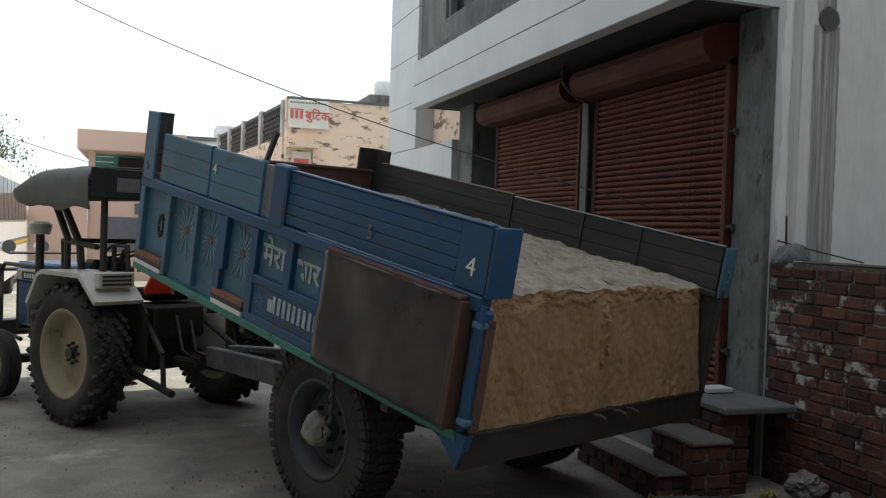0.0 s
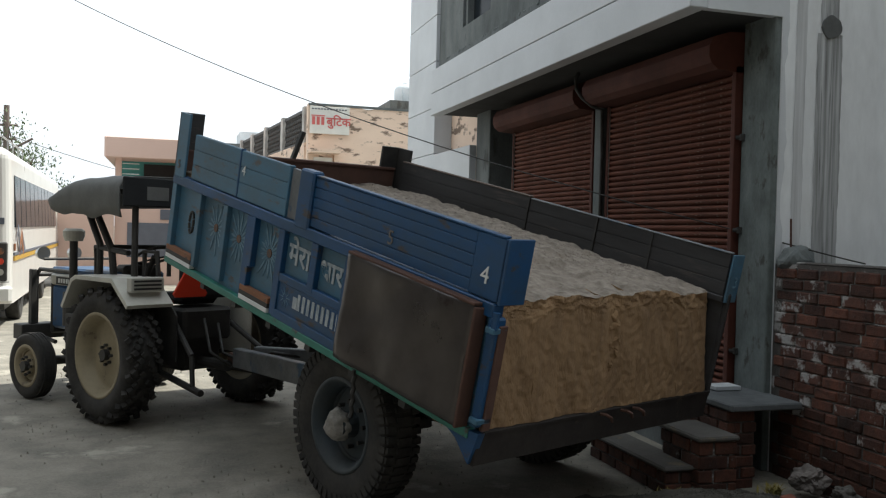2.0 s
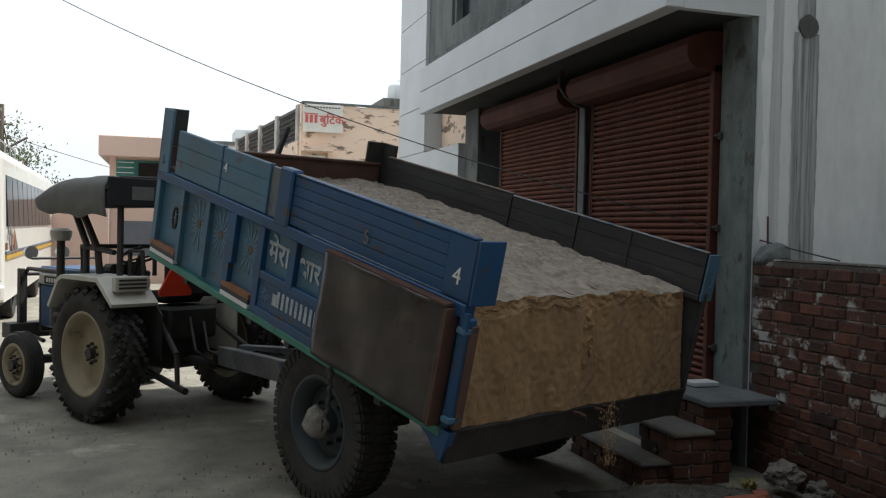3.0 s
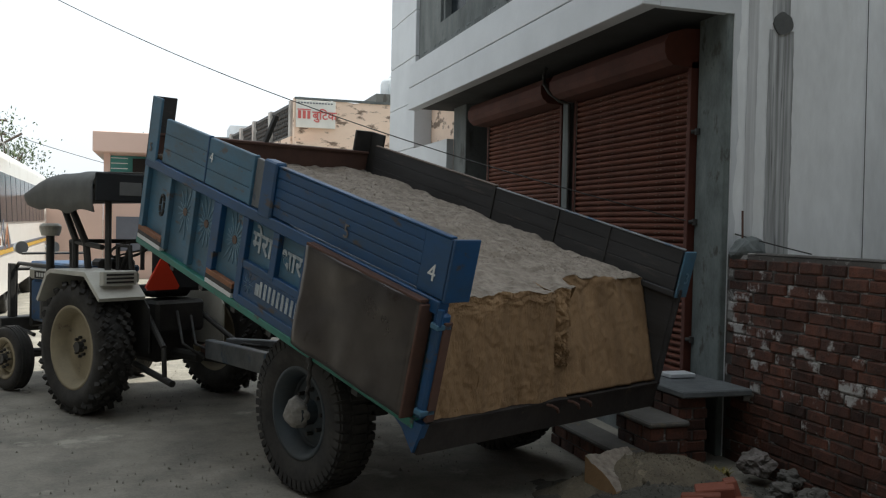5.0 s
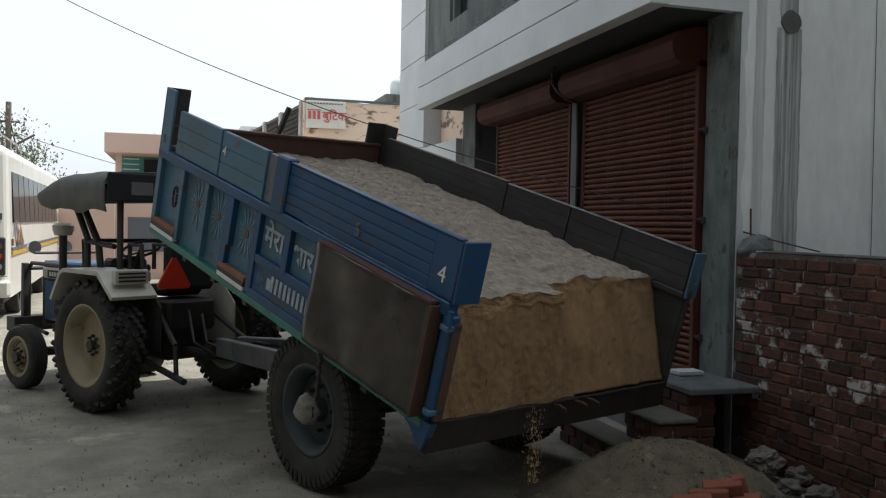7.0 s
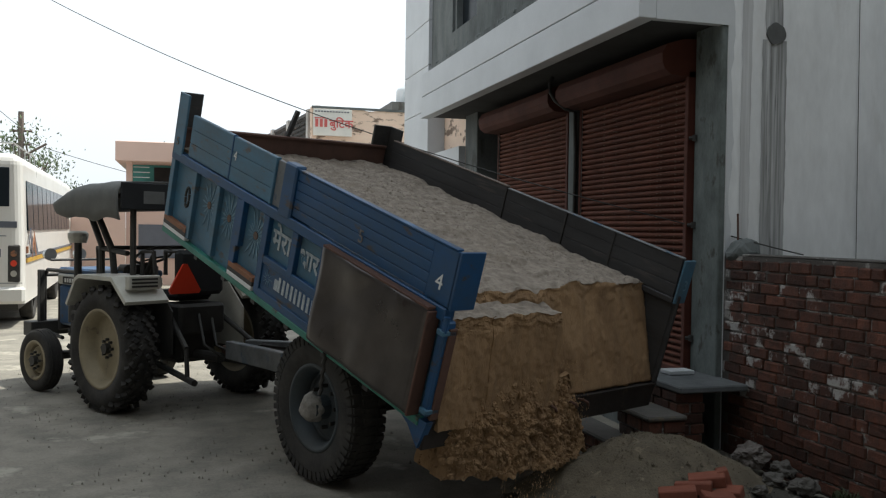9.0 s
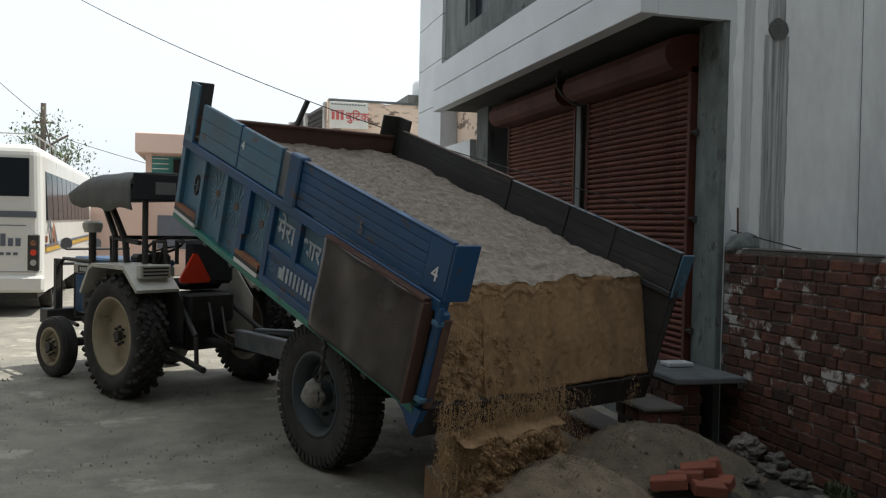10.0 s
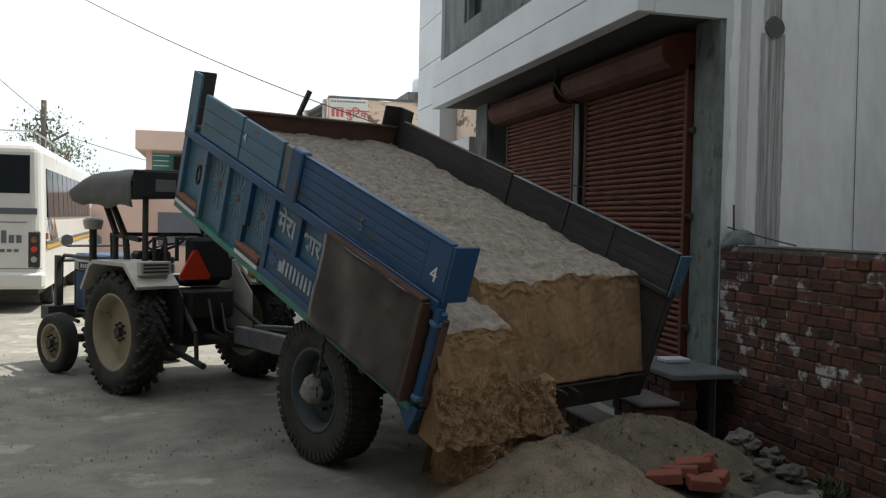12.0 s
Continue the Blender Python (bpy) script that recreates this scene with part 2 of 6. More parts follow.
M_HUBRAG = mat("pale_rag", (0.34, 0.325, 0.30), (0.17, 0.16, 0.145), rough=0.95, scale=14, fine=60, amount=1.0, bump=0.4)
# for the added unseen light blocks, dark so that little light bounces off
M_LIGHTBLOCK = mat("dark_light_block", (0.12, 0.115, 0.11), (0.08, 0.078, 0.075), rough=0.95, scale=0.6)
M_STRAW = mat("dry_yellow_weeds", (0.25, 0.20, 0.05), (0.13, 0.13, 0.04), rough=0.9)


# ---- mesh helpers ----
def part(name, bm, material, parent=None, label="", smooth=False):
    me = bpy.data.meshes.new(name)
    bmesh.ops.recalc_face_normals(bm, faces=bm.faces[:])
    bm.to_mesh(me)
    bm.free()
    if smooth:
        for p in me.polygons:
            p.use_smooth = True
    me.materials.append(material)
    ob = new(name, me)
    if parent is not None:
        ob.parent = parent
    return tagged(ob, label)


def thing(name, m, label, category, group="", kind=""):
    ob = new(name)
    ob.matrix_world = m
    ob.matrix_basis = m
    ob.empty_display_size = 0.1
    return tagged(ob, label, category, group, kind)


def box(bm, lo, hi, bev=0.0, m=None):
    lo, hi = Vector(lo), Vector(hi)
    r = bmesh.ops.create_cube(bm, size=1.0)
    vs = r["verts"]
    for v in vs:
        v.co = Vector((lo[i] + (v.co[i] + 0.5) * (hi[i] - lo[i]) for i in range(3)))
    if bev:
        es = list({e for v in vs for e in v.link_edges})
        r = bmesh.ops.bevel(bm, geom=es, offset=bev, segments=1, affect='EDGES', profile=0.5)
        vs = list({v for f in r["faces"] for v in f.verts} | {v for v in vs if v.is_valid})
    if m is not None:
        bmesh.ops.transform(bm, matrix=m, verts=vs)
    return bm


def B(lo, hi, bev=0.0, m=None):
    return box(bmesh.new(), lo, hi, bev, m)


def rod(bm, p, q, r, seg=10, r2=None):
    p, q = Vector(p), Vector(q)
    d = q - p
    m = Matrix.Translation((p + q) / 2) @ d.to_track_quat("Z", "Y").to_matrix().to_4x4()
    bmesh.ops.create_cone(bm, cap_ends=True, segments=seg, radius1=r, radius2=r if r2 is None else r2, depth=d.length, matrix=m)
    return bm


def tube(bm, pts, r, seg=8):
    """One unbroken round tube along the points."""
    pts = [Vector(p) for p in pts]
    rings = []
    for k, p in enumerate(pts):
        d = (pts[min(k + 1, len(pts) - 1)] - pts[max(k - 1, 0)]).normalized()
        u = d.cross(Vector((0.31, 0.17, 0.93))).normalized()
        w = d.cross(u)
        rings.append([bm.verts.new(p + r * (u * math.cos(2 * math.pi * j / seg) + w * math.sin(2 * math.pi * j / seg))) for j in range(seg)])
    for a, b in zip(rings, rings[1:]):
        for j in range(seg):
            bm.faces.new((a[j], a[(j + 1) % seg], b[(j + 1) % seg], b[j]))
    bm.faces.new(rings[0][::-1])
    bm.faces.new(rings[-1])
    return bm


def lathe(bm, profile, seg=40, m=None):
    """profile: (radius, along x) pairs, turned about the x axis."""
    rings = []
    for r, x in profile:
        rings.append([bm.verts.new((x, r * math.cos(2 * math.pi * k / seg), r * math.sin(2 * math.pi * k / seg))) for k in range(seg)])
    for a, b in zip(rings, rings[1:]):
        for k in range(seg):
            bm.faces.new((a[k], a[(k + 1) % seg], b[(k + 1) % seg], b[k]))
    if m is not None:
        bmesh.ops.transform(bm, matrix=m, verts=[v for ring in rings for v in ring])
    return bm


def prism(bm, pts, axis, lo, hi):
    """A polygon of 2D points drawn out along an axis (0, 1 or 2) from lo to hi."""
    def at(p, h):
        c = list(p)
        c.insert(axis, h)
        return c
    a = [bm.verts.new(at(p, lo)) for p in pts]
    b = [bm.verts.new(at(p, hi)) for p in pts]
    bm.faces.new(a)
    bm.faces.new(b[::-1])
    n = len(pts)
    for k in range(n):
        bm.faces.new((a[k], b[k], b[(k + 1) % n], a[(k + 1) % n]))
    return bm


def lettering(name, text, size, m, material, parent, label="", depth=0.002, bold=0.0):
    """Built-in font, turned into a mesh; m puts the text's x to the right, y up."""
    cu = bpy.data.curves.new(name, 'FONT')
    cu.body, cu.size, cu.extrude = text, size, depth
    cu.resolution_u = 2
    cu.offset = bold
    ob = new(name, cu)
    dg = bpy.context.evaluated_depsgraph_get()
    me = bpy.data.meshes.new_from_object(ob.evaluated_get(dg))
    bpy.data.objects.remove(ob)
    me.transform(m)
    me.materials.clear()
    me.materials.append(material)
    out = new(name, me)
    out.parent = parent
    return tagged(out, label)


# ---- ground ----
def ground():
    bm = bmesh.new()
    def axis(lo, a, b, hi, step):
        far1 = [lo, lo / 4, lo / 12, a - 14, a - 5]
        far2 = [b + 5, b + 14, hi / 12, hi / 4, hi]
        return far1 + list(np.arange(a, b + step / 2, step)) + far2
    xs, ys = axis(-900, -4, 6, 900, 0.1), axis(-900, 1.5, 12, 900, 0.1)
    grid = []
    for y in ys:
        row = []
        for x in xs:
            near = -4 <= x <= 6 and 1.5 <= y <= 12
            z = 0.018 * noise.noise((x * 1.1, y * 1.1, 0.3)) + 0.008 * noise.noise((x * 5, y * 5, 2)) if near else 0.0
            row.append(bm.verts.new((x, y, z - 0.006)))
        grid.append(row)
    for a, b in zip(grid, grid[1:]):
        for k in range(len(xs) - 1):
            bm.faces.new((a[k], a[k + 1], b[k + 1], b[k]))
    tagged(part("ground", bm, M_GROUND, smooth=True), "dusty grey-brown unpaved street ground", "ground", kind="structure")


ground()


# ---- shop building ----
SX, SY = 5.02, 5.54          # its street corner


def shop_building():
    b = thing("shop_building", pose(SX, SY, 0), "unfinished grey plastered shop building with a white-clad balcony beam", "building")
    def p(name, lo, hi, material, label="", bev=0.0):
        o = Vector((SX, SY, 0))
        return part(name, B(Vector(lo) - o, Vector(hi) - o, bev), material, b, label)
    p("side_wall", (5.05, 5.54, 0), (16, 5.77, 14.0), M_PALE, "pale whitewashed plaster side wall with damp streaks")
    p("corner_column", (5.0, 5.545, 0), (5.3, 5.93, 3.6), M_COLUMN, "raw grey cement corner column", 0.01)
    p("wall_pier", (5.06, 8.08, 0), (5.3, 8.47, 3.6), M_CONC, "raw grey cement pier between shutters")
    p("middle_strip", (4.93, 8.20, 0), (5.06, 8.34, 3.1), M_CONC)
    p("far_column", (4.85, 11.35, 0), (5.3, 11.9, 3.6), M_CONC, "raw grey cement column", 0.01)
    p("back_wall", (5.32, 5.77, 0), (5.5, 15.9, 3.6), M_CONC)
    p("soffit", (4.27, 5.56, 3.44), (5.5, 12.2, 3.6), M_SOFFIT, "underside of the balcony slab, darkened in colour for its shade")
    p("balcony_beam", (4.25, 5.53, 3.42), (4.40, 12.24, 3.73), M_TILE, "white-clad balcony beam, lower course", 0.006)
    p("balcony_beam", (4.253, 5.53, 3.74), (4.40, 12.24, 4.07), M_TILE, "white-clad balcony beam, upper course", 0.006)
    p("beam_return", (4.40, 5.53, 3.42), (5.05, 5.60, 4.07), M_TILE, "white-clad end of the balcony beam")
    p("parapet", (4.42, 5.56, 4.0), (4.60, 12.2, 4.24), M_CONC, "raw grey cement kerb with ragged edge")
    # walls up to 14 m: unseen storeys added to cast the street's shadow
    p("upper_wall", (4.86, 5.77, 4.0), (5.1, 10.4, 14.0), M_CONC)
    p("unseen_shadow_wall", (5.1, 10.2, 6.1), (16, 10.4, 14.0), M_CONC)
    p("upper_wall", (4.86, 10.4, 4.0), (5.1, 11.48, 6.1), M_CONC, "raw grey cement upper wall")
    p("upper_wall", (4.86, 12.70, 4.0), (5.1, 13.9, 6.1), M_CONC)
    p("upper_wall", (4.86, 11.48, 4.0), (5.1, 12.70, 4.85), M_CONC)
    w = p("window", (5.0, 11.48, 4.85), (5.04, 12.70, 6.1), M_GLASS, "dark window opening in raw cement")
    part("window_frame", B((4.90 - SX, 12.60 - SY, 4.86), (5.0 - SX, 12.68 - SY, 6.1)), M_CONC, w)
    part("window_frame", B((4.90 - SX, 11.50 - SY, 4.86), (5.0 - SX, 11.60 - SY, 6.1)), M_CONC, w)
    for k in range(8):
        p("cladding_panel", (4.80, 13.9, 0.76 * k), (5.1, 15.6, 0.76 * k + 0.75), M_TILE, "", 0.004)
    p("end_wall", (5.1, 15.5, 0), (16, 15.7, 6.1), M_PALE)
    # out of view; the taller roof tops the added shadow-casting storeys
    p("roof", (4.8, 5.5, 14.0), (16, 10.45, 14.2), M_CONC, "unseen flat concrete roof slab")
    p("lower_roof", (4.86, 10.4, 6.1), (16, 15.7, 6.25), M_CONC, "unseen flat concrete roof slab")
    p("far_wall", (15.8, 5.7, 0), (16, 10.4, 14.0), M_PALE)
    p("far_wall", (15.8, 10.4, 0), (16, 15.6, 6.1), M_PALE)
    # porch beside the far column
    p("porch_wall", (4.75, 11.9, 0), (4.85, 13.9, 3.0), M_TILE, "white low porch wall")
    p("porch_back", (5.1, 11.9, 0), (5.3, 13.9, 4.0), M_PEEL)
    # damp streaks and the dark patch on the side wall
    for x0, x1, z0, z1, m, lb in ((5.37, 5.60, 1.45, 3.33, M_DAMP, "dark grey damp streak down the plaster"), (5.40, 5.56, 3.40, 6.2, M_DAMP, "dark grey damp streak down the plaster"),
                                  (5.18, 5.27, 1.45, 6.2, M_FAINT, "faint grey streak down the plaster")):
        bm = bmesh.new()
        n = 60
        L, R = [], []
        for k in range(n + 1):
            z = z0 + (z1 - z0) * k / n
            L.append(bm.verts.new((x0 - SX + 0.010 * noise.noise((x0 * 9, z * 2, 0)) + 0.008 * noise.noise((x0 * 9, z * 11, 7)), -0.004, z)))
            R.append(bm.verts.new((x1 - SX + 0.010 * noise.noise((x1 * 9, z * 2, 5)) + 0.008 * noise.noise((x1 * 9, z * 13, 9)), -0.004, z)))
        for k in range(n):
            bm.faces.new((L[k], R[k], R[k + 1], L[k + 1]))
        part("damp_streak", bm, m, b, lb)
    bm = bmesh.new()
    L, Rr = [], []
    for k in range(60):
        z = 0.4 + 5.6 * k / 59
        L.append(bm.verts.new((5.052 - SX, -0.005, z)))
        Rr.append(bm.verts.new((5.10 + 0.035 * noise.noise((3, z * 2.2, 0)) + 0.02 * noise.noise((1, z * 9, 0)) - SX, -0.005, z)))
    for k in range(59):
        bm.faces.new((L[k], Rr[k], Rr[k + 1], L[k + 1]))
    part("whitewash_edge", bm, M_TILE, b, "ragged white limewash along the corner")
    part("wall_wire", rod(bmesh.new(), (6.32 - SX, -0.012, 1.4), (6.27 - SX, -0.012, 7.0), 0.0028, 6), M_DARK, b, "thin dark wire down the wall")
    rim = [(5.49 - SX + (0.092 + 0.035 * noise.noise((math.cos(a) * 1.2, math.sin(a) * 1.2, 3))) * math.cos(a), 3.385 + (0.086 + 0.035 * noise.noise((math.cos(a) * 1.2, math.sin(a) * 1.2, 8))) * math.sin(a)) for a in np.linspace(0, 2 * math.pi, 26)[:-1]]
    part("cement_patch", prism(bmesh.new(), rim, 1, -0.02, 0.0), M_PATCH, b, "uneven dark cement patch")
    # crumbled edge of the balcony kerb
    rnd = random.Random(12)
    bm = bmesh.new()
    for k in range(70):
        y, r = rnd.uniform(5.7, 12.1), rnd.uniform(0.012, 0.035)
        vs = bmesh.ops.create_icosphere(bm, subdivisions=1, radius=r, matrix=pose(4.435 - SX, y - SY, 4.24 - r * 0.3) @ Matrix.Diagonal((1, rnd.uniform(1, 2.5), rnd.uniform(0.5, 1.1), 1)))["verts"]
        for v in vs:
            v.co += 0.3 * r * noise.noise_vector(v.co * 40)
    tagged(part("kerb_crumbs", bm, M_CONC, b, "crumbled cement along the kerb"), kind="stuff")
    return b


shop_building()


def roller_shutter(y0, y1, label):
    s = thing("roller_shutter", pose(4.985, y0, 0.56), label, "shutter", "roller shutters of the shop")
    w = y1 - y0
    n = 46
    h = 2.50 / n
    bm = bmesh.new()
    prof = [(0.014, 0.0), (0.002, h * 0.10), (-0.012, h * 0.22), (-0.021, h * 0.42), (-0.023, h * 0.60), (-0.016, h * 0.80), (-0.004, h * 0.90), (0.014, h * 0.96), (0.022, h * 0.96), (0.022, 0.0)]
    prism(bm, [(x, z) for x, z in prof], 1, 0.03, w - 0.03)
    me = None
    for k in range(n):
        if me is None:
            ob = part("slat", bm, M_SHUTTER, s)
            me = ob.data
        else:
            ob = new("slat", me)
            ob.parent = s
        ob.location = (0, 0, k * h)
    for y in (0.0, w - 0.05):
        part("guide_rail", B((-0.035, y, 0), (0.15, y + 0.05, 2.56), 0.004), M_HOOD, s)
        part("seal_strip", B((-0.028, y + (0.052 if y == 0 else -0.008), 0.02), (-0.020, y + (0.058 if y == 0 else -0.002), 2.50)), M_CLOTH, s, "pale worn strip beside the slats")
    part("back_sheet", B((0.024, 0.03, 0), (0.03, w - 0.03, 2.55)), M_HOOD, s)
    hood = bmesh.new()
    prism(hood, [(-0.26, 2.565), (-0.285, 2.62), (-0.285, 2.70), (-0.24, 2.775), (-0.10, 2.82), (0.1, 2.83), (0.1, 2.50), (-0.20, 2.52)], 1, 0.0, w + 0.08)
    part("hood", hood, M_HOOD, s, "red oxide sheet-metal roller box")
    part("bottom_bar", B((-0.03, 0.03, -0.01), (0.02, w - 0.03, 0.03)), M_HOOD, s)
    return s


roller_shutter(5.95, 8.12, "closed red-brown rolling shutter beside the corner column")
roller_shutter(8.42, 10.75, "closed red-brown rolling shutter at the far shop")


# ---- brick wall, steps ----
BRICKS = []


def brick_mesh(white, k):
    """Seven worn bricks, each also with a salt-whitened skin."""
    if not BRICKS:
        for s in range(7):
            bm = B((-0.04, 0, 0), (0.05, 0.228, 0.080), 0.010)
            for v in bm.verts:
                v.co += 0.009 * noise.noise_vector(v.co * 11 + Vector((s * 3.7, s, 0))) + 0.004 * noise.noise_vector(v.co * 40 + Vector((0, s, s)))
            me = bpy.data.meshes.new("brick")
            bm.to_mesh(me)
            bm.free()
            me.materials.append(M_BRICK)
            pale = me.copy()
            pale.materials.clear()
            pale.materials.append(M_EFFLO)
            BRICKS.append((me, pale))
    return BRICKS[k % 7][1 if white else 0]


def boundary_wall():
    """Brick wall running towards the viewer from the shop's corner."""
    w = thing("brick_wall", pose(5.05, 5.53, 0), "weathered red brick boundary wall with white efflorescence", "wall", kind="structure")
    part("mortar", B((0.002, -9.0, -0.1), (0.225, 0.0, 1.575)), M_MORTAR, w, "grey mortar bed")
    part("coping", B((0.02, -9.0, 1.576), (0.235, 0.0, 1.592), 0.006), M_MORTAR, w, "rough cement top")
    rest = bmesh.new()
    rnd = random.Random(77)
    for c in range(-1, 19):
        z = c * 0.0815 + 0.002
        y = -0.02 - (c % 2) * 0.07
        k = 0
        while y > -8.8:
            ln = 0.104 if rnd.random() < 0.22 else 0.214
            y -= ln + 0.011
            k += 1
            dx = 0.008 * noise.noise((c * 3.1, k * 2.7, 0.5)) + 0.02 * max(0, noise.noise((c * 0.9, k * 1.1, 6)) - 0.25)
            if y > -3.3:
                salt = 0.95 * math.exp(-((y + 0.40) / 0.42) ** 2 - ((z - 0.98) / 0.26) ** 2) + 0.45 * math.exp(-((y + 1.5) / 0.9) ** 2 - ((z - 0.72 - 0.12 * (y + 1.3)) / 0.18) ** 2) + 0.04
                ob = new("brick", brick_mesh(rnd.random() < salt, rnd.randrange(7)))
                ob.parent = w
                ob.scale = (1, ln / 0.226, 0.955 + 0.05 * noise.noise((k * 2.7, c * 3.1, 4)))
                ob.location = (dx + 0.029, y + 0.006 * noise.noise((k * 1.7, c * 1.9, 3)), z + 0.004 * noise.noise((k * 0.7, c * 1.3, 14)))
                ob.rotation_euler = (0.03 * noise.noise((k * 1.3, c * 1.7, 9)), 0.03 * noise.noise((k * 1.1, c * 1.9, 19)), 0.03 * noise.noise((k * 1.9, c * 1.1, 29)))
            elif y > -5:
                box(rest, (dx - 0.004, y, z), (dx + 0.05, y + ln, z + 0.072))
    # lumps of mortar squeezed out of the joints
    drips = bmesh.new()
    for _ in range(420):
        y, c = rnd.uniform(-3.2, -0.03), rnd.randrange(0, 20)
        r = rnd.uniform(0.006, 0.014)
        bmesh.ops.create_icosphere(drips, subdivisions=1, radius=r, matrix=pose(0.0, y, c * 0.0815 + rnd.gauss(0, 0.004)) @ Matrix.Diagonal((0.7, rnd.uniform(1, 4), 0.7, 1)))
    for v in drips.verts:
        v.co += 0.004 * noise.noise_vector(v.co * 60)
    tagged(part("mortar_lumps", drips, M_MORTAR, w, "pale mortar squeezed from the joints"), kind="stuff")
    tagged(part("brickwork", rest, M_BRICK, w, "red brick courses"), kind="stuff")
    # rough cement where wall and column meet, with a bit of steel bar
    bm = bmesh.new()
    bmesh.ops.create_icosphere(bm, subdivisions=3, radius=0.13, matrix=pose(0.10, -0.11, 1.60))
    for v in bm.verts:
        v.co.z = 1.60 + (v.co.z - 1.60) * 0.9
        v.co += 0.03 * noise.noise_vector(v.co * 12)
    part("cement_lump", bm, M_CONC, w, "rough grey cement lump on the wall top")
    part("steel_bar", rod(bmesh.new(), (0.05, -0.11, 1.6), (0.04, -0.11, 1.91), 0.008), M_RUST, w)


boundary_wall()


def small_brick_pier(parent, x0, x1, y0, y1, z0, z1):
    core = part("mortar", B((x0 + 0.012, y0 + 0.012, z0), (x1 - 0.012, y1 - 0.012, z1 - 0.004)), M_MORTAR, parent)
    n = max(1, round((z1 - z0) / 0.085))
    h = (z1 - z0) / n
    for c in range(n):
        for face in (0, 1):
            lo, hi = (y0, y1) if face == 0 else (x0, x1)
            a = lo - (0.115 if c % 2 else 0)
            while a < hi - 0.02:
                s, e = max(a + 0.006, lo), min(a + 0.224, hi)
                if e - s > 0.03:
                    j = 0.004 * noise.noise((a * 7, c, face))
                    if face == 0:
                        bm = B((x0 + j, s, z0 + c * h + 0.005), (x0 + 0.06, e, z0 + (c + 1) * h - 0.005), 0.006)
                    else:
                        bm = B((s, y0 + j, z0 + c * h + 0.005), (e, y0 + 0.06, z0 + (c + 1) * h - 0.005), 0.006)
                    part("brick", bm, M_BRICK, parent)
                a += 0.236
    return core


def entrance_steps():
    s = thing("entrance_steps", pose(0, 0, 0), "rough brick entrance steps with a grey stone landing", "steps")
    bm = B((4.45, 5.16, 0.545), (5.04, 5.94, 0.595), 0.01)
    for v in bm.verts:
        v.co += 0.006 * noise.noise_vector(v.co * 6)
    part("landing_slab", bm, M_STONE, s, "grey stone landing slab")
    small_brick_pier(s, 4.46, 4.70, 5.22, 5.95, -0.02, 0.54)
    small_brick_pier(s, 4.16, 4.46, 5.10, 5.60, -0.02, 0.36)
    part("tread", B((4.14, 5.08, 0.362), (4.47, 5.62, 0.40), 0.012), M_TREAD, s, "cement tread")
    small_brick_pier(s, 3.95, 4.16, 5.18, 6.30, -0.02, 0.15)
    part("tread", B((3.93, 5.16, 0.152), (4.20, 6.32, 0.185), 0.012), M_TREAD, s, "cement tread")
    part("landing_fill", B((4.72, 5.95, -0.02), (5.3, 12.0, 0.54)), M_CONC, s, "raised cement shop floor edge")
    part("side_cheek", B((4.72, 5.75, -0.02), (5.3, 5.94, 0.53)), M_MORTAR, s)
    t = part("loose_tile", B((4.66, 5.66, 0.600), (4.88, 5.82, 0.632), 0.004), M_TILE)
    tagged(t, "pale stone tile lying on the landing", "tile")


entrance_steps()

# ---- trailer ----
PSI, PX, PY, PZ = 25.17, 1.914, 4.813, 0.830
TRAILER = pose(PX, PY, 0, 0, 0, PSI)
TIP = ((0, 10.30), (0.5, 10.77), (1, 11.2), (1.5, 11.68), (2, 12.06), (2.5, 12.48), (3, 12.82), (3.5, 13.13), (4.5, 13.88), (5.5, 14.66), (6, 15.11), (6.5, 15.43), (7, 15.75), (8, 16.5), (9, 17.29), (9.5, 17.57), (10, 17.95), (10.5, 18.32), (11, 18.69), (11.5, 19.05), (12, 19.50))


def tip(t):
    return float(np.interp(t, [a for a, _ in TIP], [b for _, b in TIP]))


def bed_pose(t):
    return pose(0, 0, PZ, tip(t))


def tyre_profile(R, w, rim):
    h = w / 2
    return [(rim, -h * 0.72), (rim + 0.02, -h * 0.86), (R * 0.80, -h), (R * 0.92, -h * 0.97), (R * 0.975, -h * 0.80), (R * 0.995, -h * 0.4), (R, 0), (R * 0.995, h * 0.4), (R * 0.975, h * 0.80), (R * 0.92, h * 0.97), (R * 0.80, h), (rim + 0.02, h * 0.86), (rim, h * 0.72)]


